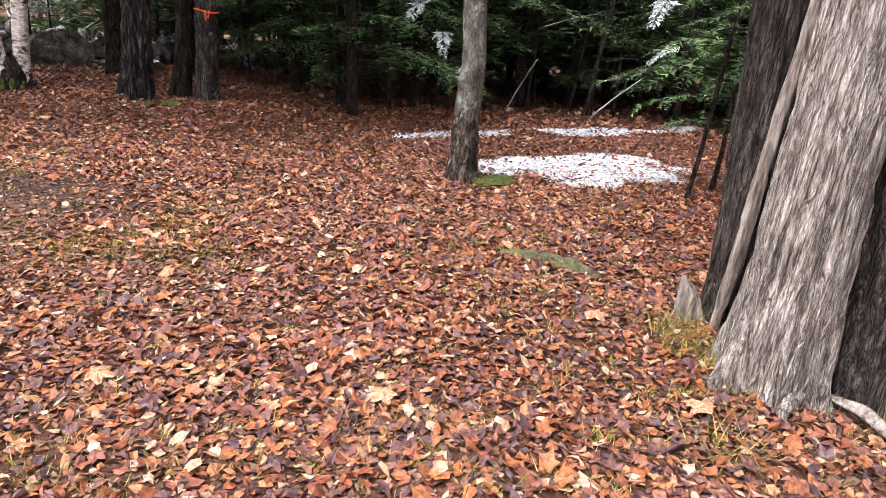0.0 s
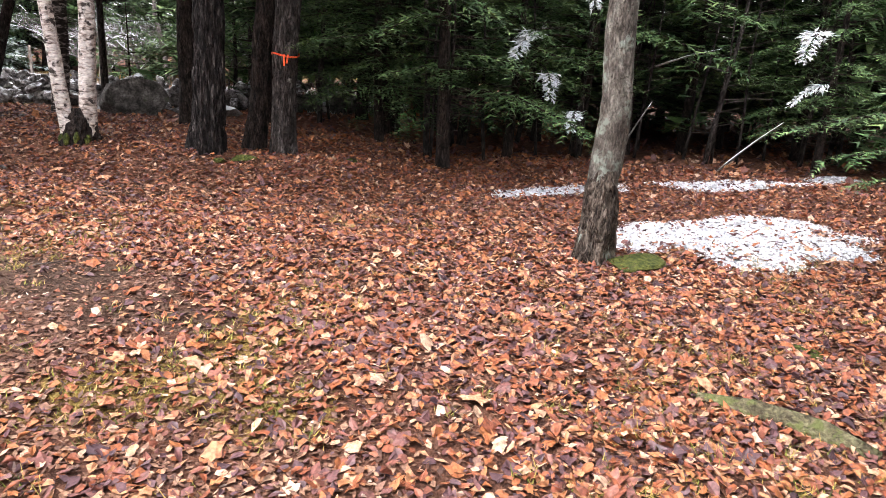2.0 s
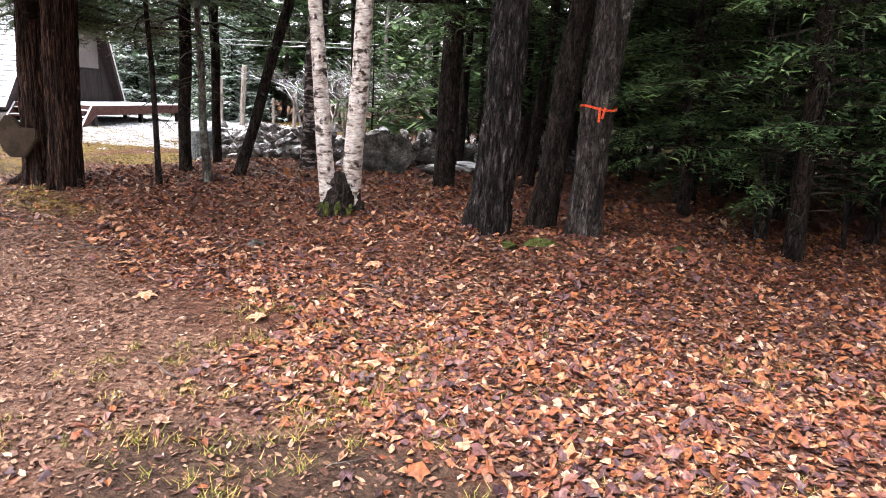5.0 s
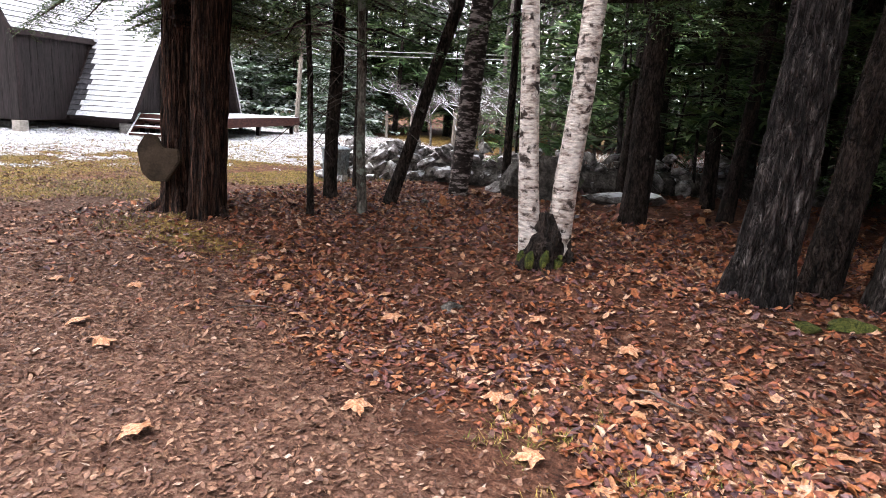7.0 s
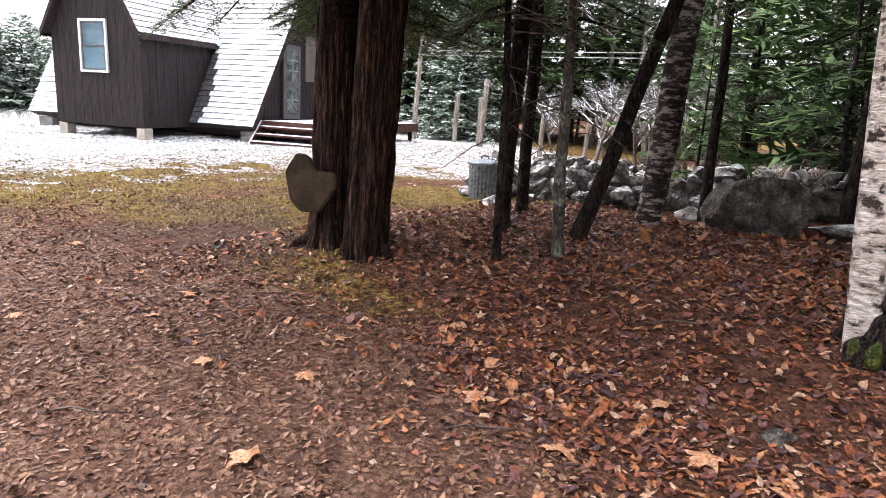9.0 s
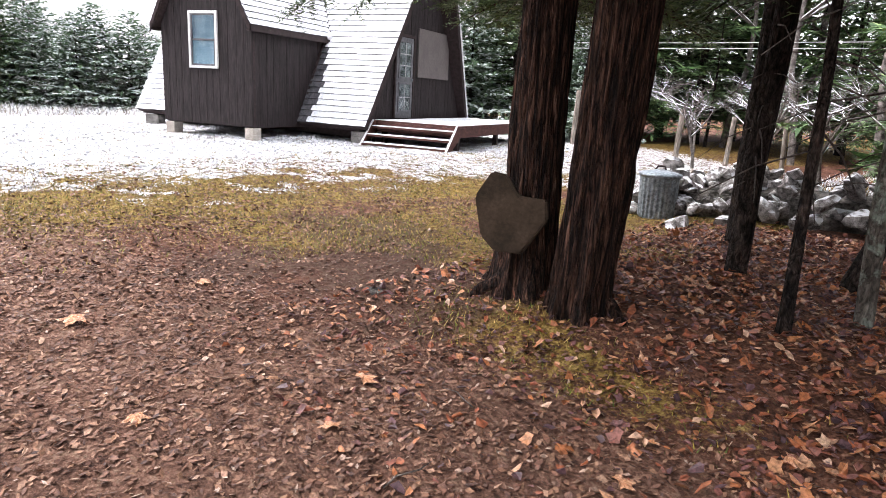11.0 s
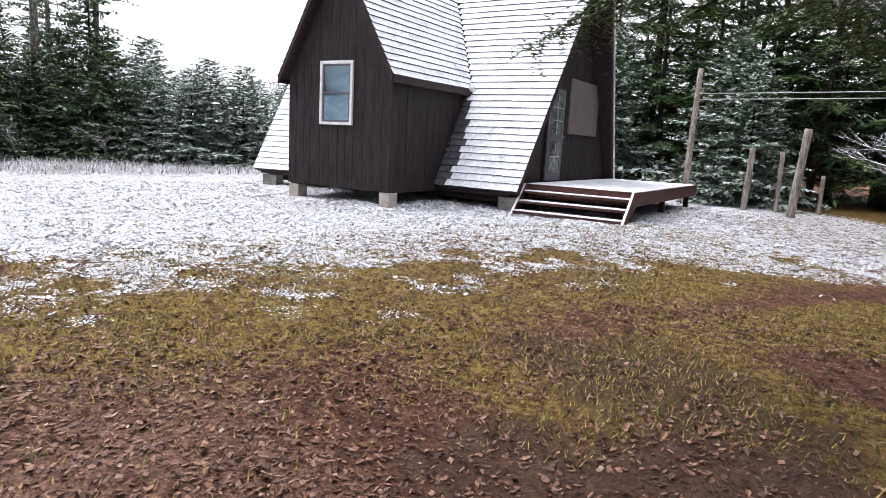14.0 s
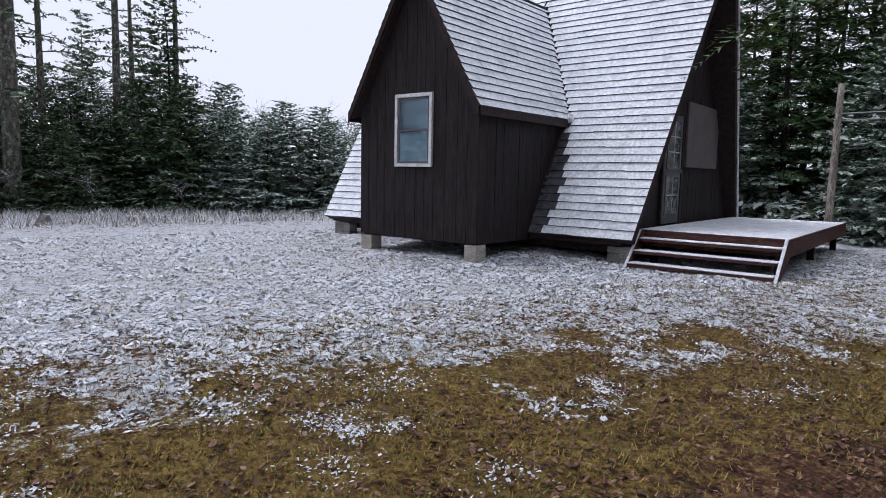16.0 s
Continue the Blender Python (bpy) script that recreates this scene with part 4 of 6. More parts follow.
bare = [bare_tree("bare_tree", "leafless grey tree with frosted branches", at_ground(0, 0), 9, 0.1, 60, M_FROST_TWIG, 4, low=0.4),
        bare_tree("bare_shrub", "leafless shrub with frosted tangled branches", at_ground(0, 0), 4.2, 0.05, 61, M_FROST_TWIG, 4, "shrub", spread=0.85, low=0.3)]
used = set()


def plant(proto, x, y, turn, scale, group):
    m = at_ground(x, y, turn, scale)
    if proto not in used:
        used.add(proto)
        proto.matrix_basis = m
        proto["group"] = group
        return proto
    o = copy_thing(proto, pose(x, y, ground_z(x, y), 0, 0, turn))
    wide = scale * (0.85 + 0.5 * (abs(x * 7.3 + y * 3.1) % 1) if group.startswith("spruces") else 1)
    o.scale = (wide, wide, scale)
    o["group"] = group
    return o


r = np.random.default_rng(11)
EDGE = "hemlocks of the wood"
for x, y in ((-2.9, 11.6), (-1.9, 10.9), (-0.8, 11.9), (-1.6, 13.2), (0.3, 12.9), (1.3, 14.0), (-3.2, 13.4), (-0.2, 14.8), (2.6, 14.6), (-4.0, 15.2), (-2.2, 16), (1.2, 16.6), (3.6, 16.4), (5.0, 15.4), (4.6, 18.4), (6.4, 16.6), (-5.6, 14.4), (-7.2, 16.4), (-3.6, 18.6), (-0.6, 18.8), (2.4, 19.6), (7.4, 19.6), (9.0, 17.4), (-6.4, 19.8), (-9.4, 18.6), (5.2, 22), (0.6, 22.6), (-3.4, 23), (9.4, 22.4), (7.6, 14.2), (-1.0, 20.6), (3.4, 21.4), (-5, 21.4), (6.6, 24), (-1.6, 25), (2.6, 25.6), (11, 20), (12, 15), (-8.2, 22), (11.6, 25), (-4.6, 17), (0.6, 20.6), (2.0, 17.8), (-2.6, 14.6), (6.0, 19.8),(10.4,13.6),(8.2,24.6),(4.4,13.0), (9.0, 11.4), (6.4, 8.8), (8.6, 7.2), (5.4, 5.4), (7.0, 3.4)):
    k = int(r.integers(0, 3))
    if y < 12.5 and x < 3:
        k = 1
    plant(deep if y > 16.3 or x > 7 else protos[k if y < 13.5 else 2], x + r.uniform(-0.2, 0.2), y + r.uniform(-0.2, 0.2), r.uniform(0, 360), r.uniform(0.85, 1.2), EDGE)
# slim bare stems under the hemlocks
stem = thing("sapling_stem", at_ground(-2, 11.2), "slim dead grey sapling stem in the shade", "sapling", EDGE)
part("trunk", tube([(0, 0, -0.1), (0.02, 0, 0.8), (-0.02, 0.03, 1.8), (0.03, 0, 3.2)], (0.03, 0.026, 0.02, 0.008), 7, rings=10), M_MAPLE, stem, smooth=True)
tagged(part("twig_growth", limbs_of([((0, 0, z), np.array((math.cos(a), math.sin(a), 0.3)), 0.5, 0.1) for z, a in zip(np.linspace(0.5, 2.8, 14), r.uniform(0, 6.28, 14))], 0.007, 3), M_TWIG, stem), kind="stuff")
for k in range(60):
    x, y = r.uniform(-7.5, 7.5), r.uniform(10.4, 18)
    if y < 10.6 + 0.55 * max(0, x + 1.5) or (x < -5 and y < 14.5):
        continue
    o = copy_thing(stem, pose(x, y, ground_z(x, y), r.uniform(-7, 7), r.uniform(-7, 7), r.uniform(0, 360)))
    o.scale = (1, 1, 1) if k % 3 else (1.7, 1.7, 1.3)

# behind the stone wall
conifer("hemlock_sapling", "young yellow-green hemlock behind the stone wall", at_ground(-9.3, 14.9), 2.9, 0.3, 1.0, 40, 0.03, 91, M_NEEDLE, M_BROWN, gap=0.05, fine=True)
for kind, x, y, s in ((1, -11.2, 17.2, 0.85), (1, -12.8, 18.6, 0.95), (1, -10.0, 16.6, 0.8), (1, -14.6, 19.8, 0.9), (0, -9.0, 20.5, 0.9), (0, -11.6, 22.5, 1.0), (0, -14, 24.5, 1.05), (0, -7.8, 24, 1), (1, -13.4, 20.4, 0.8), (0, -16.6, 26, 1.0), (1, -8.4, 17.8, 0.7), (0, -5, 27, 1.0), (0, -12.8, 28, 1.1), (1, -15.6, 21.9, 0.8), (1, -11.9, 19.6, 0.9), (1, -10.2, 18.9, 0.85), (0, -15.4, 29, 1.0), (0, -9.6, 28, 1.0), (1, -9.2, 19.2, 0.9), (1, -14, 22.6, 1.0)):
    plant(bare[kind], x, y, r.uniform(0, 360), s, "bare frosted growth")
for x, y, k, s in ((-18.6, 24.0, 1, 1.0), (-20.6, 24.2, 1, 1.05), (-22.8, 23.2, 1, 1.0), (-20.2, 22.6, 0, 0.8), (-21.8, 26.6, 2, 1.0), (-18.2, 27.4, 2, 1.0), (-25.2, 25.6, 2, 1.0), (-23.6, 21.6, 0, 0.85), (-5.0, 31, 2, 1.0), (-27, 22.4, 1, 1.1), (-19.2, 21.9, 0, 0.62)):
    plant(fprotos[k] if k == 0 or x > -10 else protos[2 if k == 2 else 0], x, y, r.uniform(0, 360), s * 1.05, "conifers behind the cabin")
# the dark wood closing the yard behind wall and cabin
for x, y in ((-27.6, 26.4), (-25.6, 28.4), (-23.4, 27.6), (-21.6, 29.6), (-19.8, 28.0), (-18.0, 30.2), (-16.4, 28.4), (-14.6, 31.0), (-12.6, 31.4), (-10.6, 30.6), (-8.6, 31.6), (-6.6, 29.6), (-4.6, 30.2), (-24.4, 24.6), (-21.0, 25.8), (-17.6, 26.2), (-2.4, 28.6), (-28.8, 24.2), (-30.4, 26.8), (-22.6, 31.6), (-29, 30), (-26.4, 32.4), (-19.6, 33.4), (-16.8, 33.6), (-14, 34.4), (-11, 34.6), (-7.4, 34.4), (-3.6, 33), (0, 30.4), (3, 29), (6, 28.4), (9.2, 27.6), (12.6, 28.6), (14.6, 24), (15.4, 19.4), (14.2, 13), (12.4, 9.4), (1.6, 27.4), (4.6, 25.4), (13, 22)):
    plant(deep, x, y, r.uniform(0, 360), r.uniform(0.9, 1.25), "conifers behind the cabin")
for x, y, s in ((-26.6, 23.8, 0.8), (-25.0, 24.4, 0.7), (-22.0, 24.8, 0.75), (-20.0, 25.0, 0.7), (-18.6, 25.4, 0.75), (-16.8, 25.2, 0.65), (-15.4, 26.6, 0.7), (-13.4, 27.0, 0.7), (-11.4, 27.2, 0.7), (-9.6, 26.2, 0.65), (-7.6, 26.8, 0.7)):
    plant(protos[1], x, y, r.uniform(0, 360), s, "conifers behind the cabin")
# beyond the snowy field
for x, y, k, s in ((-31.8, 15.8, 0, 0.7), (-33, 13.6, 0, 0.62), (-34.2, 12.8, 0, 0.66), (-35, 9.6, 3, 0.85), (-36.4, 9.2, 4, 0.95), (-36, 7.6, 3, 0.7), (-36.6, 6.4, 3, 0.85), (-35.4, 4.9, 3, 0.7), (-37, 3.4, 3, 0.9), (-35.0, 1.8, 3, 0.8), (-35.8, 0.4, 3, 0.9), (-39.4, 8.4, 3, 0.9), (-40, 5.4, 3, 1.0), (-38.6, 12.8, 0, 0.6), (-40.4, 1.6, 3, 1.0), (-42, 7, 4, 0.75), (-34.8, 16, 0, 0.6), (-37, 15.6, 0, 0.6), (-30.8, 18.4, 0, 0.9), (-28.6, 19.8, 0, 0.9), (-35.6, -1.6, 4, 0.7), (-39, -3, 4, 0.9), (-34.4, 10.9, 0, 0.62), (-33.4, 12.0, 0, 0.58), (-34.6, 6.2, 3, 0.55), (-34.2, 3.2, 3, 0.55), (-38.0, 4.0, 3, 1.0), (-36.2, 11.2, 0, 0.8), (-43.5, 9.8, 1, 0.7), (-44.5, 3.4, 1, 0.9)):
    plant(fprotos[k], x, y, r.uniform(0, 360), s, "spruces beyond the field")
for x, y, s in ((-41, 14.4, 0.55), (-40, 17.2, 0.5), (-44, 14.5, 0.6), (-39.6, 13.2, 0.5), (-43, 17.5, 0.6), (-47, 10, 0.9), (-41.6, 9.6, 0.7), (-37.4, 17.2, 0.5), (-38.2, 11.6, 0.55), (-39.2, 10.4, 0.62), (-38.6, 7.2, 0.6), (-37.6, 5.4, 0.6), (-41.2, 12.2, 0.6), (-42.4, 15.8, 0.55), (-38.4, 2.6, 0.65), (-39.8, 6.6, 0.7)):
    plant(bare[0], x, y, r.uniform(0, 360), s, "bare frosted growth")
for x, y, s in ((-33.6, 9.4, 0.55), (-34.0, 7.0, 0.6), (-33.8, 4.2, 0.6), (-33.4, 11.0, 0.5), (-33.9, 2.2, 0.65), (-33.0, 13.0, 0.5), (-36.8, 8.6, 0.9), (-37.4, 4.4, 0.9)):
    plant(bare[1], x, y, r.uniform(0, 360), s, "bare frosted growth")
tall = conifer("pine_tree", "tall bare-trunked pine beyond the field", at_ground(-34.6, 4.9), 16, 3.4, 3.0, 52, 0.26, 71, M_SPRUCE, M_LICHEN, group="tall pines", gap=0.3, width=0.045, dead=46, side=0.2)
for x, y, s in ((-36.3, 7.75, 0.8), (-36.4, 9.6, 0.62), (-34.8, 2.0, 1.0), (-38, 5.6, 0.7), (-37.4, 0.6, 1.0), (-38.4, 8.4, 0.55), (-36.6, 3.4, 0.7)):
    o = copy_thing(tall, pose(x, y, ground_z(x, y), 0, 0, x * 40))
    o.scale = (s * 0.8, s * 0.8, 0.7 + 0.3 * s)
# unseen hemlocks added across the drive, to keep low sky light off the yard
for k in range(26):
    a = radians(196 + 172 * k / 25)
    d = 15 + 5 * (k % 2) + r.uniform(-1.0, 1.0)
    x, y = -6 + d * 1.15 * math.cos(a), 4 + d * math.sin(a)
    plant(deep, x, y, r.uniform(0, 360), r.uniform(0.95, 1.3), "hemlocks across the drive")
# distance all round
for k in range(90):
    a = k / 90 * 6.283 + r.uniform(-0.04, 0.04)
    d = r.uniform(50, 66)
    x, y = -12 + d * math.cos(a), 9 + d * math.sin(a)
    low = x < -38 and y > 12
    plant(bare[0] if k % 6 == 0 else fprotos[5], x, y, r.uniform(0, 360), r.uniform(0.5, 0.7) if low else r.uniform(1.0, 1.5), "far wood")
# sprays weighed down by snow at the wood's edge
for x, y, z, az, ln in ((-0.55, 10.75, 2.05, 250, 0.75), (-0.35, 10.8, 1.5, 275, 0.6), (-0.15, 10.7, 2.75, 290, 0.8), (0.1, 10.9, 1.0, 260, 0.45), (3.4, 11.6, 2.3, 240, 0.8), (3.9, 12.1, 1.6, 200, 0.6)):
    w_ = np.array((math.cos(radians(az)), math.sin(radians(az)), -0.1))
    o = thing("snowy_branch", Matrix.Translation((x, y, z)), "hemlock spray weighed down by white snow", "branch", "snow-laden sprays")
    tagged(part("needles", sprays([((0, 0, 0), w_, ln, 0.45)], int(z * 100), 0.02, 0.011, 0.26, 4), M_SNOWY, o), kind="stuff")
    part("twig", tube([-w_ * 1.2, (0, 0, 0), w_ * ln * 0.6 + np.array((0, 0, -0.15 * ln))], (0.012, 0.008, 0.004), 5), M_BROWN, o)
# snow-tipped dead sticks leaning in the wood
for x, y, z, p, q in ((2.3, 11.4, 0.25, (0.9, 0.3, 0.75), 0), (0.9, 12.2, 0.2, (0.5, 0.2, 0.95), 1), (1.4, 12.6, 1.7, (1.1, 0.4, 0.35), 2)):
    o = tagged(part("dead_stick", tube([(0, 0, 0), np.array(p) * 0.5 + np.array((0, 0, 0.03)), p], (0.016, 0.013, 0.006), 6, rings=8), M_FROST_TWIG, smooth=True), "pale dead stick leaning in the wood", "stick", "dead sticks")
    o.location = (x, y, z)


# ---- the cabin: a runs along its eaves towards the door, b away from the clearing ----
CAB = pose(-18.968, 13.593, 0, 0, 0, 21.25)
ZE, PITCH, PROW, BACK, WIDE = 0.738, 1.819, 0.08, -6.77, 5.6
APEX_B, APEX_Z = WIDE / 2, ZE + WIDE / 2 * PITCH
AW, AV, DEEP, ZB, ZEAVE, ZTOP = -1.746, -4.181, 1.452, 0.643, 2.61, 4.956
AM, OVER, FRONT = (AW + AV) / 2, 0.115, 0.16
DP = (ZTOP - ZEAVE) / (AW + OVER - AM)
WALL = -0.2
cabin = thing("cabin", CAB, "dark brown A-frame cabin with a gabled wing and snowy shingle roof", "cabin")
sl = math.atan(PITCH)
nrm = np.array((0, -math.sin(sl), math.cos(sl)))


def course_mesh(p0, p1, up, out, height_, seed, thick=0.03, bare=False):
    """One course of shingles from p0 to p1: tops carry snow (slot 1), butts stay dark (slot 0)."""
    rs = np.random.default_rng(seed)
    p0, p1, up, out = (np.asarray(q, float) for q in (p0, p1, up, out))
    ln = np.linalg.norm(p1 - p0)
    k = max(1, int(ln / 0.42))
    cuts = np.linspace(0, 1, k + 1)
    cuts[1:-1] += rs.uniform(-0.3, 0.3, k - 1) / k
    v, f, slot = [], [], []
    for i in range(k):
        q0, q1 = p0 + (p1 - p0) * cuts[i], p0 + (p1 - p0) * cuts[i + 1]
        lift, drop = thick * rs.uniform(0.9, 1.1), rs.uniform(-0.006, 0.006)
        o = len(v)
        for q in (q0, q1):
            for s, h in ((drop, 0.0), (drop, lift), (height_ * 1.04, lift * 0.25), (height_ * 1.04, 0.0)):
                v.append(q + up * s + out * h)
        f += [[o + 1, o + 5, o + 6, o + 2], [o, o + 4, o + 5, o + 1], [o, o + 1, o + 2, o + 3], [o + 4, o + 7, o + 6, o + 5], [o, o + 3, o + 7, o + 4]]
        slot += [0 if bare else 1, 0, 0, 0, 0]
    me = bpy.data.meshes.new("shingle_course")
    me.from_pydata([tuple(q) for q in v], [], f)
    me.materials.append(M_SHINGLE)
    me.materials.append(M_ROOFSNOW)
    me.polygons.foreach_set("material_index", slot)
    me.validate()
    bm_ = bmesh.new()
    bm_.from_mesh(me)
    bmesh.ops.recalc_face_normals(bm_, faces=bm_.faces[:])
    bm_.to_mesh(me)
    bm_.free()
    o = new("shingle_course", me)
    return o


def roof_plate(name, pts, thick, out, material, label=""):
    pts, out = np.asarray(pts, float), np.asarray(out, float)
    k = len(pts)
    v = np.concatenate([pts, pts - out * thick])
    f = [list(range(k)), list(range(2 * k - 1, k - 1, -1))] + [[i, k + i, k + (i + 1) % k, (i + 1) % k] for i in range(k)]
    bm_ = bmesh.new()
    vs = [bm_.verts.new(q) for q in v]
    for face in f:
        bm_.faces.new([vs[i] for i in face])
    bmesh.ops.recalc_face_normals(bm_, faces=bm_.faces[:])
    return part(name, bm_, material, cabin, label)


front_a = lambda z: PROW * (z - ZE)
near = roof_plate("roof", [(BACK, 0, ZE), (0, 0, ZE), (front_a(APEX_Z), APEX_B, APEX_Z), (BACK, APEX_B, APEX_Z)], 0.14, nrm, M_TRIM, "steep near roof slope of snowy shingle courses")
far_n = np.array((0, math.sin(sl), math.cos(sl)))
roof_plate("roof", [(BACK, WIDE, ZE), (0, WIDE, ZE), (front_a(APEX_Z), APEX_B, APEX_Z), (BACK, APEX_B, APEX_Z)], 0.14, far_n, M_TRIM)
part("drip_edge", tube([(0.012, WIDE + 0.01, ZE - 0.02), (front_a(APEX_Z) + 0.012, APEX_B + 0.02, APEX_Z)], (0.022, 0.022), 8), M_WHITE, cabin, "pale metal edge of the far slope")
STEP = 0.145
rise = STEP * math.sin(sl)
upv = np.array((0, math.cos(sl), math.sin(sl)))
for i in range(int((APEX_Z - ZE) / rise)):
    z = ZE + rise * i
    b = (z - ZE) / PITCH
    spans = [(BACK - 0.03, front_a(z) + 0.02)]
    if z < ZEAVE:
        spans = [(BACK - 0.03, AV + 0.02), (AW - 0.02, front_a(z) + 0.02)]
    elif z < ZTOP:
        w = (ZTOP - z) / DP
        spans = [(BACK - 0.03, AM - w), (AM + w, front_a(z) + 0.02)]
    for s, (a0, a1) in enumerate(spans):
        if s == 1 and z < ZEAVE:
            # the wing's eave keeps the snow off a strip of the slope
            f_ = (z - ZE) / (ZEAVE - ZE)
            dry = a0 + 0.16 + 0.26 * math.sin(math.pi * min(1, f_ + 0.12)) * (1 - 0.5 * f_) + 0.05 * math.sin(i * 2.3)
            course_mesh((a0, b, z), (dry, b, z), upv, nrm, STEP, 5000 + i, bare=True).parent = near
            a0 = dry
        o = course_mesh((a0, b, z), (a1, b, z), upv, nrm, STEP, 1000 + i * 3 + s)
        o.parent = near
# the wing's roof
dn = math.atan(DP)
for side in (1, -1):
    ow = np.array((side * math.sin(dn), 0, math.cos(dn)))
    ea = AM + side * (AW + OVER - AM)
    meet = lambda z: (z - ZE) / PITCH
    pl = roof_plate("wing_roof", [(ea, -DEEP - FRONT, ZEAVE), (ea, meet(ZEAVE), ZEAVE), (AM, meet(ZTOP), ZTOP), (AM, -DEEP - FRONT, ZTOP)], 0.1, ow, M_TRIM, "wing roof slope of snowy shingle courses")
    ups = np.array((-side * math.cos(dn), 0, math.sin(dn)))
    st = 0.14
    for i in range(int((ZTOP - ZEAVE) / (st * math.sin(dn)))):
        z = ZEAVE + st * math.sin(dn) * i
        aa = AM + side * (ZTOP - z) / DP
        o = course_mesh((aa, -DEEP - FRONT - 0.015, z), (aa, meet(z) + 0.02, z), ups, ow, st, 3000 + i * 2 + side)
        o.parent = pl
    # rake boards and eave fascia
    part("rake_board", prism([(ea, ZEAVE - 0.15), (ea, ZEAVE + 0.0), (AM, ZTOP), (AM, ZTOP - 0.17)], "b", -DEEP - FRONT - 0.03, -DEEP - FRONT - 0.004), M_TRIM, cabin)
    part("fascia", box((min(ea, ea + side * 0.02), -DEEP - FRONT, ZEAVE - 0.12), (max(ea, ea + side * 0.02), meet(ZEAVE) - 0.05, ZEAVE + 0.005)), M_TRIM, cabin)
part("soffit", box((AW + 0.005, -DEEP - FRONT + 0.01, ZEAVE - 0.11), (AW + OVER - 0.01, meet(ZEAVE) - 0.06, ZEAVE - 0.09), 0), M_TRIM, cabin)
lump = part("ice_lump", tube([(0, 0, -0.07), (0, 0, 0.0), (0, 0, 0.1)], (0.03, 0.07, 0.03), 9, ((3, 0.2),), 0, 3, 8, rings=6), M_SNOW, cabin, "white snow lump in the valley", True)
lump.location = (AW + OVER + 0.04, meet(ZEAVE) - 0.08, ZEAVE + 0.03)
# boards of the wing's gable, of its side, and of the door gable
rs = random.Random(4)
gable_top = lambda a: ZTOP - 0.06 - abs(a - AM) * DP - 0.02
a = AV
while a < AW - 0.02:
    w = min(rs.uniform(0.17, 0.24), AW - a)
    pts = [(a + 0.004, ZB), (a + w - 0.004, ZB), (a + w - 0.004, gable_top(a + w))] + ([(AM, gable_top(AM))] if a < AM < a + w else []) + [(a + 0.004, gable_top(a))]
    part("board", prism(pts, "b", -DEEP, -DEEP + 0.03 + rs.uniform(-0.004, 0.004)), M_SIDING, cabin)
    a += w
part("sheathing", prism([(AV, ZB), (AW, ZB), (AW, gable_top(AW)), (AM, gable_top(AM)), (AV, gable_top(AV))], "b", -DEEP + 0.036, -DEEP + 0.1), M_TRIM, cabin)
for aa, sgn in ((AW, 1), (AV, -1)):
    b = -DEEP
    while b < meet(ZEAVE) - 0.02:
        w = min(rs.uniform(0.17, 0.24), meet(ZEAVE) - b)
        zlo = lambda q: max(ZB, ZE + PITCH * q - 0.1)
        lo0, lo1 = zlo(b), zlo(b + w)
        if lo0 < ZEAVE - 0.1:
            pts = [(b + 0.004, lo0), (b + w - 0.004, min(lo1, ZEAVE - 0.1)), (b + w - 0.004, ZEAVE - 0.09), (b + 0.004, ZEAVE - 0.09)]
            part("board", prism(pts, "a", aa - sgn * 0.05, aa - sgn * rs.uniform(0.0, 0.006)), M_SIDING, cabin)
        b += w
# dark strip that flashes the wing wall to the roof
part("flashing", prism([(0.0, ZE - 0.02), (0.12, ZE - 0.02), (meet(ZEAVE) + 0.0, ZEAVE - 0.14), (meet(ZEAVE) - 0.12, ZEAVE - 0.1)], "a", AW + 0.004, AW + 0.05), M_TRIM, cabin)
part("wing_floor", box((AV + 0.02, -DEEP + 0.05, ZB - 0.02), (AW - 0.02, 0.6, ZB + 0.06)), M_TRIM, cabin)
part("floor", box((BACK + 0.1, 0.1, ZE - 0.1), (WALL, WIDE - 0.1, ZE + 0.1)), M_TRIM, cabin)
b = 0.12
roof_z = lambda q: ZE + PITCH * min(q, WIDE - q) - 0.28
while b < WIDE - 0.14:
    w = min(rs.uniform(0.18, 0.26), WIDE - 0.12 - b)
    if roof_z(b + w) > ZE or roof_z(b) > ZE:
        pts = [(b + 0.003, ZE - 0.05), (b + w - 0.003, ZE - 0.05), (b + w - 0.003, max(ZE, roof_z(b + w)))] + ([(APEX_B, roof_z(APEX_B))] if b < APEX_B < b + w else []) + [(b + 0.003, max(ZE, roof_z(b)))]
        part("board", prism(pts, "a", WALL - 0.05, WALL - rs.uniform(0, 0.006)), M_SIDING, cabin)
    b += w
part("back_wall", prism([(0.12, ZE), (WIDE - 0.12, ZE), (APEX_B, APEX_Z - 0.2)], "a", BACK + 0.2, BACK + 0.25), M_SIDING, cabin)
# window in the wing's gable
WL, WR, WT, WB = -3.369, -2.602, 2.882, 1.76
win = part("window", box((WL + 0.05, -DEEP - 0.012, WB + 0.05), (WR - 0.05, -DEEP - 0.006, WT - 0.05), 0), M_BLIND, cabin, "white double-hung window with a pale blue blind")
for lo, hi in (((WL, WB), (WL + 0.055, WT)), ((WR - 0.055, WB), (WR, WT)), ((WL + 0.055, WT - 0.055), (WR - 0.055, WT)), ((WL + 0.055, WB), (WR - 0.055, WB + 0.05))):
    part("frame", box((lo[0], -DEEP - 0.05, lo[1]), (hi[0], -DEEP + 0.0, hi[1]), 0.005), M_WHITE, win)
mid = (WB + WT) / 2
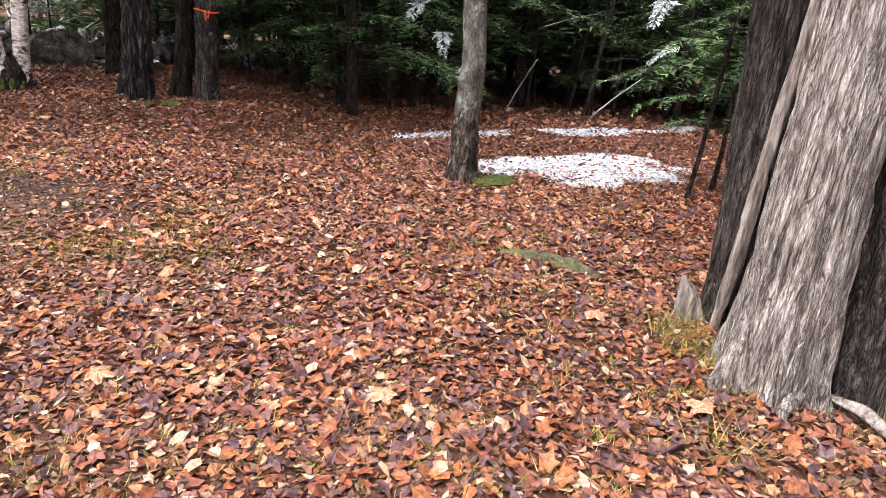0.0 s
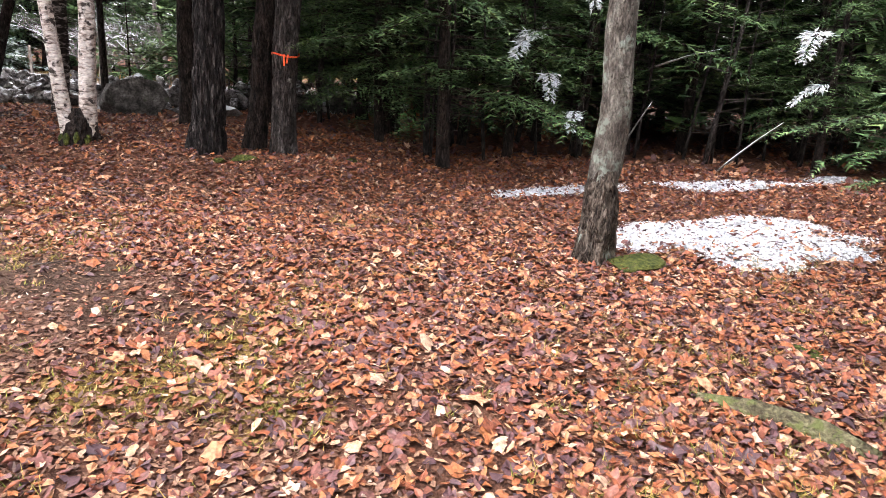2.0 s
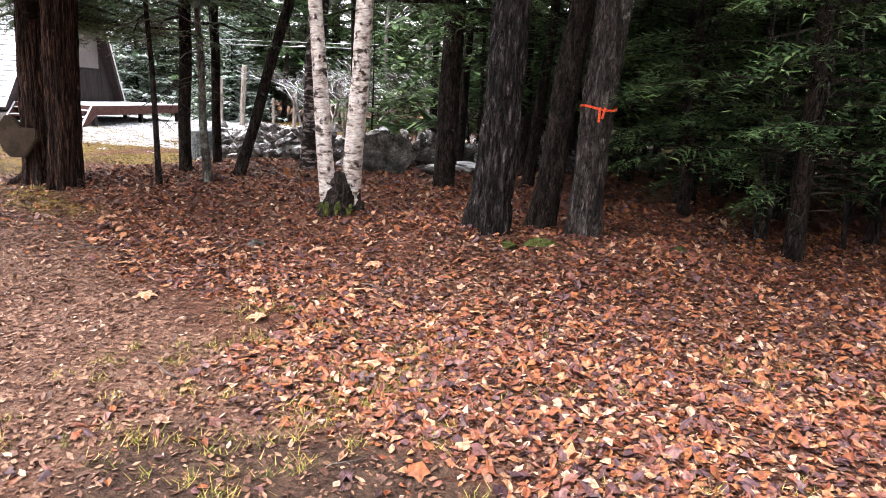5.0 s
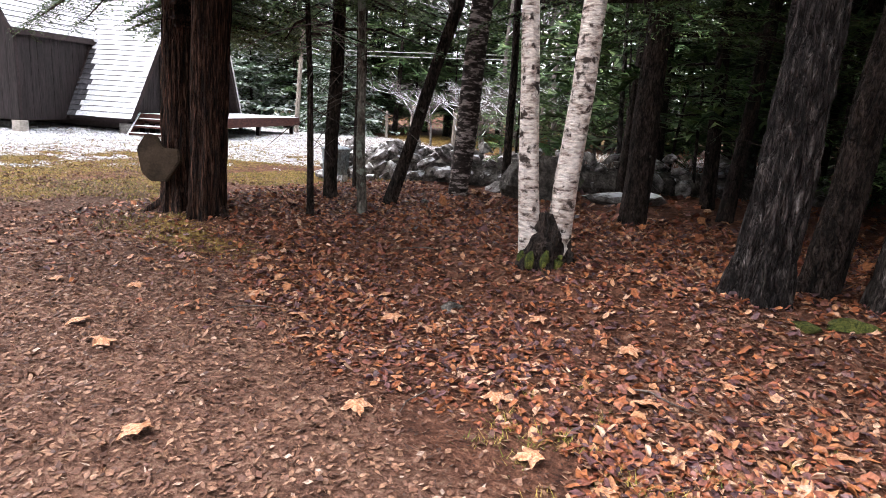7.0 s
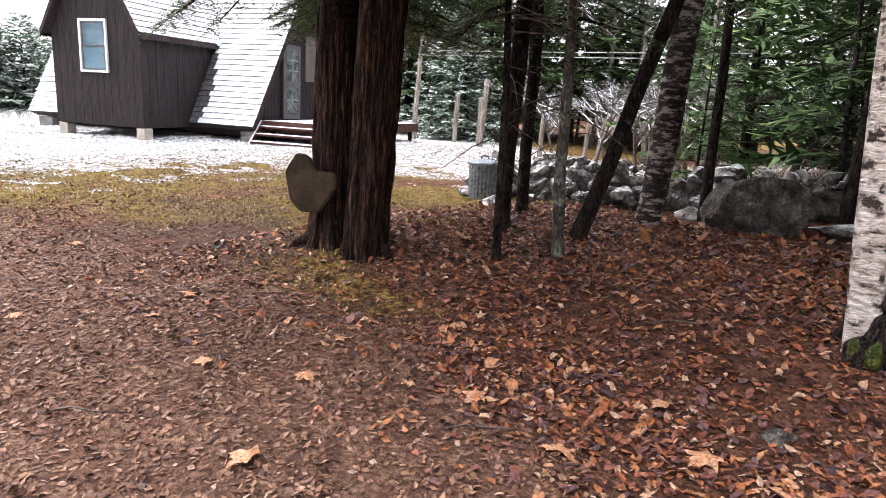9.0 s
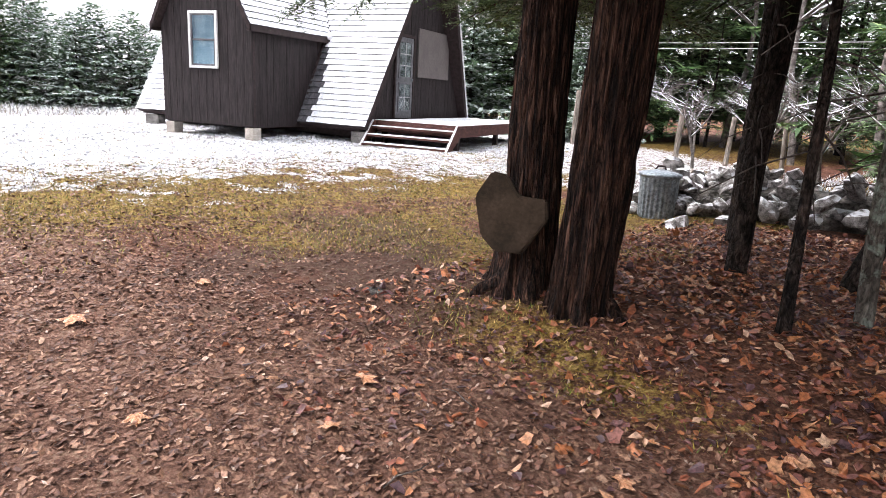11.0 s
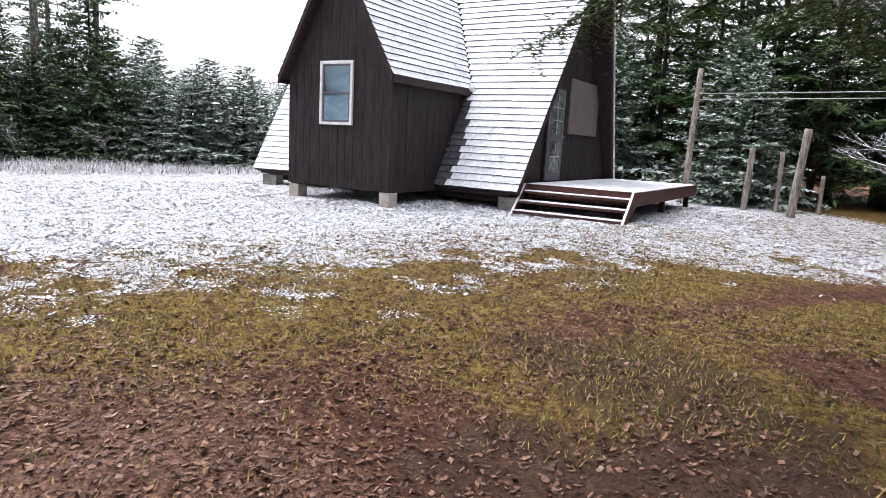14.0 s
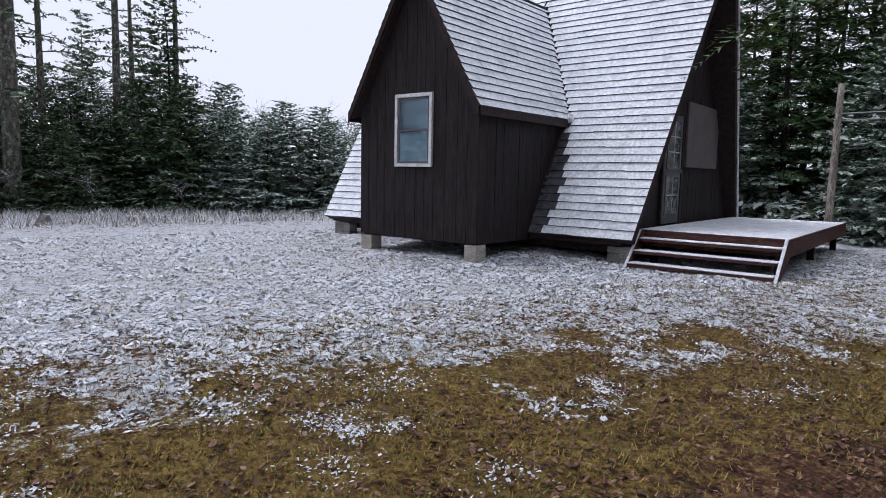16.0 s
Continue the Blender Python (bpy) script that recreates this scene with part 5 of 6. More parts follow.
for z0, z1, dy in ((WB + 0.05, mid + 0.02, 0.0), (mid - 0.02, WT - 0.055, 0.012)):
    for lo, hi in (((WL + 0.055, z0), (WL + 0.09, z1)), ((WR - 0.09, z0), (WR - 0.055, z1)), ((WL + 0.09, z0), (WR - 0.09, z0 + 0.035)), ((WL + 0.09, z1 - 0.035), (WR - 0.09, z1))):
        part("sash", box((lo[0], -DEEP - 0.038 + dy, lo[1]), (hi[0], -DEEP - 0.016 + dy, hi[1]), 0.003), M_DOOR, win, "grey sash bar")
    p_ = part("pane", box((WL + 0.09, -DEEP - 0.028 + dy, z0 + 0.035), (WR - 0.09, -DEEP - 0.024 + dy, z1 - 0.035), 0), M_GLASS, win)
    p_.visible_shadow = False
# door and panel in the door gable
DL, DR, DB, DT = 1.58, 2.40, 0.90, 2.74
door = part("door", box((WALL + 0.002, DL, DB), (WALL + 0.035, DR, DT)), M_DOOR, cabin, "grey door with an upper and a lower glazed light")
for lo, hi in (((DL - 0.07, DB), (DL - 0.003, DT + 0.07)), ((DR + 0.003, DB), (DR + 0.07, DT + 0.07)), ((DL - 0.003, DT + 0.003), (DR + 0.003, DT + 0.07))):
    part("frame", box((WALL + 0.002, lo[0], lo[1]), (WALL + 0.05, hi[0], hi[1])), M_TRIM, door)
for z0, z1 in ((DB + 0.18, DB + 0.78), (DB + 0.95, DT - 0.12)):
    part("curtain", box((WALL + 0.038, DL + 0.14, z0), (WALL + 0.042, DR - 0.14, z1), 0), M_CURTAIN, door, "pale curtain behind the glass")
    for lo, hi in (((DL + 0.1, z0), (DL + 0.14, z1)), ((DR - 0.14, z0), (DR - 0.1, z1)), ((DL + 0.1, z1), (DR - 0.1, z1 + 0.04)), ((DL + 0.1, z0 - 0.04), (DR - 0.1, z0))):
        part("stile", box((WALL + 0.037, lo[0], lo[1]), (WALL + 0.055, hi[0], hi[1]), 0.003), M_DOOR, door)
    rows_ = (1 / 3, 2 / 3) if z1 - z0 > 0.65 else (0.5,)
    part("muntin", box((WALL + 0.05, (DL + DR) / 2 - 0.011, z0), (WALL + 0.058, (DL + DR) / 2 + 0.011, z1), 0.002), M_CABLE, door, "pale muntin")
    for f in rows_:
        zc = z0 + (z1 - z0) * f
        part("muntin", box((WALL + 0.0495, DL + 0.14, zc - 0.011), (WALL + 0.0565, DR - 0.14, zc + 0.011), 0.002), M_CABLE, door, "pale muntin")
    if len(rows_) == 1:
        # crossed pale slats behind the lower light
        for b0, b1 in ((DL + 0.16, (DL + DR) / 2 - 0.03), ((DL + DR) / 2 + 0.03, DR - 0.16)):
            for q0, q1 in ((b0, b1), (b1, b0)):
                part("slat", tube([(WALL + 0.0445, q0, z0 + 0.03), (WALL + 0.0445, q1, z0 + 0.27)], (0.008, 0.008), 6), M_CABLE, door, "pale crossed slat")
    p_ = part("pane", box((WALL + 0.046, DL + 0.14, z0), (WALL + 0.049, DR - 0.14, z1), 0), M_GLASS, door)
    p_.visible_shadow = False
part("handle", box((WALL + 0.036, DR - 0.08, DB + 0.86), (WALL + 0.075, DR - 0.04, DB + 0.92), 0.008), M_GALV, door, "steel knob")
panel = part("shutter_panel", box((WALL + 0.002, 2.65, 1.87), (WALL + 0.045, 4.42, 3.02), 0.006), M_PANEL, cabin, "brownish grey plywood panel over a window")
# piers
for nm, lo, hi, mt in (("pier", (AW - 0.22, -DEEP + 0.0, 0.2), (AW + 0.0, -DEEP + 0.25, ZB - 0.025), M_PALEBLOCK), ("pier", (AV + 0.02, -DEEP, 0.2), (AV + 0.26, -DEEP + 0.25, ZB - 0.025), M_PALEBLOCK),
                       ("pier", (-0.42, 0.12, 0.15), (-0.02, 0.35, 0.36 + 0.155), M_BLOCK), ("pier", (-0.42, 0.12, 0.52), (-0.02, 0.35, ZE - 0.12), M_BLOCK), ("pier", (BACK + 0.15, 0.12, 0.15), (BACK + 0.6, 0.35, 0.42), M_BLOCK), ("pier", (BACK + 0.15, 0.12, 0.425), (BACK + 0.6, 0.35, ZE - 0.12), M_BLOCK),
                       ("beam", (BACK + 0.15, 0.36, ZE - 0.24), (-0.03, 0.5, ZE - 0.11), M_TRIM), ("skirt", (BACK + 0.3, 0.9, 0.1), (-0.3, 0.95, ZE - 0.1), M_TRIM)):
    part(nm, box(lo, hi, 0.008), mt, cabin, "stacked concrete block" if nm == "pier" else "")

# deck and steps
ZD, AD, BN, BF = 0.876, 1.993, 0.479, 5.62
deck = thing("deck", CAB, "low reddish brown wooden deck under thin snow", "deck")
n_b = 15
for i in range(n_b):
    b0 = BN + (BF - BN) * i / n_b
    part("plank", box((WALL + 0.06, b0 + 0.003, ZD - 0.04), (AD, b0 + (BF - BN) / n_b - 0.003, ZD), 0.004), M_DECK, deck)
for lo, hi in (((WALL + 0.06, BN + 0.0, ZD - 0.24), (AD - 0.04, BN + 0.04, ZD - 0.043)), ((AD - 0.04, BN, ZD - 0.24), (AD, BF, ZD - 0.043)), ((WALL + 0.06, BF - 0.04, ZD - 0.24), (AD - 0.04, BF, ZD - 0.043))):
    part("fascia", box(lo, hi), M_DECK, deck)
for i in range(6):
    q = BN + 0.4 + i * 0.85
    part("joist", box((WALL + 0.1, q, ZD - 0.22), (AD - 0.045, q + 0.04, ZD - 0.045)), M_TRIM, deck)
for pa, pb in ((AD - 0.15, BN + 0.2), (AD - 0.15, BF - 0.3), (0.1, BN + 0.2), (0.1, BF - 0.3), (AD - 0.15, 3.0)):
    part("post", box((pa - 0.05, pb - 0.05, 0.1), (pa + 0.05, pb + 0.05, ZD - 0.043)), M_TRIM, deck)
sn, sm = 22, 50
SA, SB = np.meshgrid(np.linspace(WALL + 0.1, AD - 0.02, sn), np.linspace(BN + 0.02, BF - 0.02, sm))
SZ = ZD + 0.004 + 0.014 * vnoise(SA, SB, 2.2, 20) * np.clip(np.minimum.reduce([SA - WALL - 0.1, AD - 0.02 - SA, SB - BN - 0.02, BF - 0.02 - SB]) * 12, 0, 1)
ii = np.arange(sn * sm).reshape(sm, sn)
snow_sheet = tagged(part("deck_snow", (np.stack([SA, SB, SZ], -1).reshape(-1, 3), np.stack([ii[:-1, :-1], ii[:-1, 1:], ii[1:, 1:], ii[1:, :-1]], -1).reshape(-1, 4)), M_SNOW, smooth=True), "thin sheet of fresh snow lying on the deck", "snow", kind="stuff")
snow_sheet.matrix_world = CAB
steps = thing("steps", CAB, "open wooden steps with snowy treads", "steps")
BS = BN - 0.60
for k in range(3):
    f = k / 3
    z = 0.36 + 0.06 + (ZD - 0.36) * f * 0.98
    b0 = BS + (BN - BS) * f
    tr = part("tread", box((0.0, b0, z - 0.04), (AD - 0.05, b0 + 0.24, z), 0.004), M_DECK, steps)
    part("snow", box((0.01, b0 - 0.004, z + 0.001), (AD - 0.06, b0 + 0.23, z + 0.016), 0.006), M_SNOW, tr, "thin snow on the tread")
for a0 in (-0.045, AD - 0.045):
    part("stringer", prism([(BS - 0.06, 0.30), (BS + 0.10, 0.30), (BN + 0.05, ZD - 0.25), (BN, ZD - 0.005), (BN - 0.1, ZD - 0.005)], "a", a0, a0 + 0.045), M_DECK, steps)
    part("snow", prism([(BS - 0.06, 0.30), (BS - 0.06, 0.325), (BN - 0.1, ZD + 0.02), (BN - 0.1, ZD - 0.003)], "a", a0 + 0.003, a0 + 0.042), M_SNOW, steps, "snow line on the stringer")

# ---- yard things ----
can = thing("trash_can", at_ground(-11.75, 12.75, 20), "ribbed grey galvanised trash can with its lid on", "trash can")
th = np.linspace(0, 2 * np.pi, 96, endpoint=False)
rib = 0.006 * np.sign(np.sin(th * 24))
prof = ((0.0, 0.0), (0.21, 0.0), (0.215, 0.04), (0.235, 0.5), (0.25, 0.51), (0.25, 0.53), (0.24, 0.535))
cv = np.concatenate([np.stack([(r0 + (rib if 0.03 < z < 0.505 else 0)) * np.cos(th), (r0 + (rib if 0.03 < z < 0.505 else 0)) * np.sin(th), np.full(96, z)], 1) for r0, z in prof])
ci = np.arange(96 * len(prof)).reshape(len(prof), 96)
part("body", (cv, np.stack([ci[:-1], np.roll(ci, -1, 1)[:-1], np.roll(ci, -1, 1)[1:], ci[1:]], -1).reshape(-1, 4)), M_GALV, can)
part("lid", tube([(0, 0, 0.52), (0, 0, 0.55), (0, 0, 0.57), (0, 0, 0.60)], (0.262, 0.262, 0.2, 0.05), 40), M_GALV, can, "domed lid", True)
part("lid_handle", tube([(-0.06, 0, 0.6), (-0.04, 0, 0.64), (0.04, 0, 0.64), (0.06, 0, 0.6)], (0.012,) * 4, 8), M_TRIM, can)


def rock(name, seed, material, label="", category="", squash=(1, 0.8, 0.65), sub=3, rough=0.32):
    bm_ = bmesh.new()
    bmesh.ops.create_icosphere(bm_, subdivisions=sub, radius=0.5)
    sh = Vector((seed * 7.3, seed * 3.1, seed * 1.7))
    rq = random.Random(seed)
    cuts = [(Vector((rq.gauss(0, 1), rq.gauss(0, 1), rq.gauss(0, 1))).normalized(), rq.uniform(0.22, 0.4)) for _ in range(11)]
    for v in bm_.verts:
        for n_, d_ in cuts:
            e = v.co.dot(n_) - d_
            if e > 0:
                v.co -= n_ * e * 0.97
        v.co *= 1 + rough * 0.4 * noise.noise(v.co * 2.5 + sh) + 0.06 * noise.noise(v.co * 8 + sh)
        v.co = Vector((v.co.x * squash[0], v.co.y * squash[1], v.co.z * squash[2]))
    o = part(name, bm_, material, smooth=False)
    if label:
        tagged(o, label, category)
    return o


boulder = rock("boulder", 3, M_BOULDER, "large dark squarish boulder beside the stone wall", "boulder", (1.35, 1.0, 1.0), 4)
boulder.matrix_world = pose(-7.85, 12.95, 0.45, 0, 0, 40)
for x, y, z, s, sq, seed in ((-7.05, 13.4, 0.3, 0.95, (1.2, 0.7, 0.32), 4), (-6.6, 13.9, 0.33, 0.8, (1.2, 0.7, 0.4), 5)):
    o = rock("flat_rock", seed, M_STONE, "flat grey rock lying by the wall", "rock", sq)
    o.matrix_world = pose(x, y, z, 0, 4, 30) @ Matrix.Scale(s, 4)
for x, y, s, seed, mt, lb in ((-6.58, 8.1, 0.34, 6, M_BOULDER, "low mossy stone in the leaves"), (-30.2, 5.85, 0.75, 7, M_STONE, "pale rock at the field's edge"), (-11.35, 8.0, 0.26, 8, M_BOULDER, "low mossy stone by the cedar"), (-8.9, 11.2, 0.25, 10, M_BOULDER, "small mossy stone in the leaves")):
    o = rock("rock", seed, mt, lb, "rock", (1, 0.8, 0.9 if x < -20 else 0.5))
    o.matrix_world = at_ground(x, y, seed * 50, s, 0.02)
WALLX = ((-11.9, 13.5), (-11.0, 13.35), (-10.0, 13.2), (-9.0, 13.55), (-8.2, 14.2), (-7.2, 15.0), (-5.6, 16.2), (-3.8, 17.6))
stone_wall = thing("stone_wall", Matrix.Identity(4), "tumbled dry wall of grey field stones dusted with snow", "stone wall")
kinds = [rock("stone", 20 + k, M_STONE, squash=(1, rr.uniform(0.65, 0.95), rr.uniform(0.5, 0.85)), sub=2) for k in range(8)]
wx, wy = [p[0] for p in WALLX], [p[1] for p in WALLX]
wd = np.concatenate([[0], np.cumsum(np.hypot(np.diff(wx), np.diff(wy)))])
first = set()
rw = np.random.default_rng(21)
for k in range(330):
    s = wd[-1] * rw.random() ** 1.5
    q = rw.normal(0, 0.36)
    x, y = np.interp(s, wd, wx), np.interp(s, wd, wy)
    x, y = x + 0.35 * q, y + q
    if y < 12.75 and x > -9.0:
        continue
    top = 0.62 * max(0.15, 1 - (abs(q) / 0.9) ** 2)
    z = ground_z(x, y) + rw.uniform(0.03, top)
    size = rw.uniform(0.2, 0.42) * (1 if rw.random() < 0.85 else 1.35)
    m = pose(x, y, z, rw.uniform(-35, 35), rw.uniform(-35, 35), rw.uniform(0, 360)) @ Matrix.Scale(size, 4)
    kd = kinds[k % 8]
    if k % 8 in first:
        again(kd, "stone", m, stone_wall)
    else:
        first.add(k % 8)
        kd.parent = stone_wall
        kd.matrix_basis = m
core = part("wall_core", tube([(x, y, ground_z(x, y) + 0.1) for x, y in WALLX], (0.3,) * 8, 8, rings=30), M_BOULDER, stone_wall, "dark packed rubble core")

# fence posts, pole and cables
for x, y, h, rad, lean in ((-18.41, 20.4, 1.45, 0.085, 2), (-17.13, 19.98, 1.9, 0.1, 4), (-17.95, 21.0, 1.4, 0.06, 0), (-17.33, 21.8, 0.9, 0.06, 0), (-15.3, 20.3, 1.25, 0.075, 2), (-14.6, 21.6, 1.2, 0.07, 3), (-13.2, 19.4, 1.3, 0.06, 8), (-12.2, 18.4, 1.3, 0.055, -3), (-10.6, 18.9, 1.4, 0.06, 4)):
    o = part("fence_post", tube([(0, 0, -0.2), (0, 0, h * 0.5), (0, 0, h)], (rad * 0.85, rad * 0.83, rad * 0.78), 12, ((4, 0.06), (7, 0.04)), 0, 4, int(h * 99), rings=14), M_POST, smooth=True)
    tagged(o, "weathered grey wooden post with a snowy top", "post", "old fence posts")
    o.matrix_world = pose(x, y, ground_z(x, y), 0, lean, 0)
pole = thing("utility_pole", Matrix.Translation((-19.75, 20.0, 0.36)), "slim weathered wooden pole carrying two cables", "pole")
part("pole", tube([(0, 0, -0.2), (-0.15, 0.3, 1.7), (-0.3, 0.6, 3.35)], (0.078, 0.07, 0.062), 14, ((4, 0.05),), 0, 4, 9, rings=18), M_POST, pole, smooth=True)
for z in (0.9, 1.5, 2.3):
    f = z / 3.35
    part("insulator", box((-0.3 * f - 0.12, 0.6 * f - 0.05, z), (-0.3 * f - 0.07, 0.6 * f + 0.05, z + 0.07), 0.008), M_PALEBLOCK, pole)
for k, dz in enumerate((0.0, 0.14)):
    p0, p1 = np.array((-20.0, 20.45, 2.95 + dz)), np.array((6.0, 27.5, 3.6 + dz))
    t_ = np.linspace(0, 1, 24)[:, None]
    c_ = p0 + (p1 - p0) * t_
    c_[:, 2] -= 0.5 * (t_ * (1 - t_))[:, 0] * 4 * 0.3
    tagged(part("cable", tube(c_, np.full(24, 0.011), 6), M_CABLE), "pale cable strung from the pole into the wood", "cable", "cables")

# mossy fallen log, twigs
log = thing("mossy_log", at_ground(0.75, 4.32, 0, 1.0, 0.025), "short rotten log covered in green moss", "log")
part("wood", tube([(-0.36, 0.2, 0.0), (-0.1, 0.06, 0.03), (0.15, -0.08, 0.03), (0.34, -0.2, 0.0)], (0.03, 0.06, 0.065, 0.045), 14, ((4, 0.15),), 0, 4, 33, rings=20), M_ROT, log, smooth=True)
rt = np.random.default_rng(8)
for k in range(24):
    x, y = rt.uniform(-11, 2.5), rt.uniform(4, 9.5)
    o = tagged(part("fallen_twig", tube([(0, 0, 0), (0.1, 0.02, 0.02), (0.25, 0.0, 0.015), (0.4, 0.05, 0.0)], (0.006, 0.006, 0.005, 0.002), 5), M_TWIG, smooth=True), "thin bare twig lying on the ground", "twig", "twigs on the ground")
    o.matrix_world = at_ground(x, y, rt.uniform(0, 360), rt.uniform(0.5, 1.3)) @ pose(0, 0, 0.012)
for x, y, s in ((0.42, 6.72, 0.42), (-4.0, 9.0, 0.26), (-4.25, 8.86, 0.2), (-2.8, 9.6, 0.22), (1.2, 5.2, 0.16)):
    o = rock("moss_cushion", int(abs(x * 50)), M_MOSS, "bright green moss cushion by a tree foot", "moss", (1.2, 0.9, 0.35))
    o.matrix_world = at_ground(x, y, x * 90, s * 1.3)


# ---- litter, grass and frost ----
def leaf_template():
    lobes = ((22, 0.33), (42, 0.33), (58, 0.50), (74, 0.36), (90, 0.60), (106, 0.36), (122, 0.50), (138, 0.33), (158, 0.33))
    return np.array([(q * math.cos(radians(2 * a - 90)), q * math.sin(radians(2 * a - 90))) for a, q in lobes] + [(0, -0.2)])


LEAF = leaf_template()


def scatter_leaves(xy, size, seed, flatness=0.35):
    """Lobed, curled leaves lying on the ground at xy."""
    q = np.random.default_rng(seed)
    k, p = len(xy), len(LEAF)
    s = size * q.uniform(0.6, 1.35, k)
    loc = np.concatenate([LEAF, [(0, 0.02)]])
    rad2 = (loc ** 2).sum(1)
    curl = q.normal(0.0, 0.55, k)
    pts = np.stack([np.repeat(loc[None, :, 0], k, 0) * q.uniform(0.7, 1.1, k)[:, None], np.repeat(loc[None, :, 1], k, 0), curl[:, None] * rad2[None] + q.normal(0, 0.05, (k, p + 1))], -1)
    rz, tx, ty = q.uniform(0, 6.283, k), q.normal(0, flatness, k), q.normal(0, flatness, k)
    c, d = np.cos(rz)[:, None], np.sin(rz)[:, None]
    x = pts[..., 0] * c - pts[..., 1] * d
    y = pts[..., 0] * d + pts[..., 1] * c
    z = pts[..., 2] + x * tx[:, None] + y * ty[:, None]
    z = z - z.min(1, keepdims=True) * 0.75
    gz = height(xy[:, 0], xy[:, 1])
    V = np.stack([xy[:, :1] + x * s[:, None], xy[:, 1:] + y * s[:, None], gz[:, None] + z * s[:, None] + q.uniform(0.0, 0.012, k)[:, None]], -1).reshape(-1, 3)
    tri = np.array([(i, (i + 1) % p, p) for i in range(p)])
    F = (tri[None] + (np.arange(k) * (p + 1))[:, None, None]).reshape(-1, 3)
    return V, F


def scatter_small(xy, size, seed):
    """Small oval leaves folded along the middle."""
    q = np.random.default_rng(seed)
    k = len(xy)
    loc = np.array([(0.5, 0, 0), (0.12, 0.3, 1), (-0.3, 0.22, 1), (-0.5, 0, 0), (-0.3, -0.22, 1), (0.12, -0.3, 1)])
    s = size * q.uniform(0.55, 1.6, k)
    px = loc[None, :, 0] * np.ones((k, 1)) + q.normal(0, 0.06, (k, 6))
    py = loc[None, :, 1] * q.uniform(0.6, 1.3, (k, 1)) + q.normal(0, 0.06, (k, 6))
    pz = loc[None, :, 2] * q.normal(0.05, 0.14, (k, 1)) + q.normal(0, 0.05, (k, 6))
    rz, tx, ty = q.uniform(0, 6.283, k)[:, None], q.normal(0, 0.3, (k, 1)), q.normal(0, 0.3, (k, 1))
    x, y = px * np.cos(rz) - py * np.sin(rz), px * np.sin(rz) + py * np.cos(rz)
    z = pz + x * tx + y * ty
    z = z - z.min(1, keepdims=True) * 0.8
    V = np.stack([xy[:, :1] + x * s[:, None], xy[:, 1:] + y * s[:, None], height(xy[:, 0], xy[:, 1])[:, None] + z * s[:, None] + q.uniform(0, 0.012, (k, 1))], -1).reshape(-1, 3)
    F = (np.array([(0, 1, 2, 3), (0, 3, 4, 5)])[None] + (np.arange(k) * 6)[:, None, None]).reshape(-1, 4)
    return V, F


def scatter_bits(xy, size, seed):
    """Scraps of leaf and needle: small bent quads."""
    q = np.random.default_rng(seed)
    k = len(xy)
    a, s = q.uniform(0, 6.283, k), size * q.uniform(0.5, 1.5, k)
    w = s * q.uniform(0.2, 0.7, k)
    u = np.stack([np.cos(a), np.sin(a), q.normal(0, 0.3, k)], 1) * s[:, None]
    v = np.stack([-np.sin(a), np.cos(a), q.normal(0, 0.4, k)], 1) * w[:, None]
    c = np.stack([xy[:, 0], xy[:, 1], height(xy[:, 0], xy[:, 1]) + 0.004 + s * 0.2], 1)
    V = np.stack([c - u, c - v, c + u, c + v], 1).reshape(-1, 3)
    return V, np.arange(4 * k).reshape(-1, 4)


def scatter_blades(xy, tall, seed, lean=0.7, width=0.0035):
    q = np.random.default_rng(seed)
    k = len(xy)
    a, h = q.uniform(0, 6.283, k), tall * q.uniform(0.4, 1.3, k)
    base = np.stack([xy[:, 0], xy[:, 1], height(xy[:, 0], xy[:, 1]) - 0.005], 1)
    s = np.stack([-np.sin(a), np.cos(a), np.zeros(k)], 1) * (width * q.uniform(0.7, 1.6, k))[:, None]
    t = np.stack([np.cos(a) * lean * h, np.sin(a) * lean * h, h], 1) * q.uniform(0.5, 1.0, (k, 1))
    V = np.stack([base - s, base + s, base + t], 1).reshape(-1, 3)
    return V, np.arange(3 * k).reshape(-1, 3)


def random_xy(count, x0, x1, y0, y1, seed, keep):
    q = np.random.default_rng(seed)
    x, y = q.uniform(x0, x1, count), q.uniform(y0, y1, count)
    ok = q.random(count) < keep(x, y)
    return np.stack([x[ok], y[ok]], 1)


def litter_weight(x, y):
    s, g, d = zones(x, y)
    w = (1 - 0.9 * s) * (1 - 0.55 * g) * (1 - 0.93 * d) * (1 - 0.85 * muddy(x, y)) * (1 - 0.8 * damp_shade(x, y)) * (0.45 + 0.8 * vnoise(x, y, 1.2, 30))
    return np.clip(w, 0, 1) * np.where(x < -12.2, 0.05, 1)


def maple_weight(x, y):
    return litter_weight(x, y) * (0.2 + 0.8 * vnoise(x, y, 0.7, 33)) * np.where(y > 9.2, 0.6, 1)


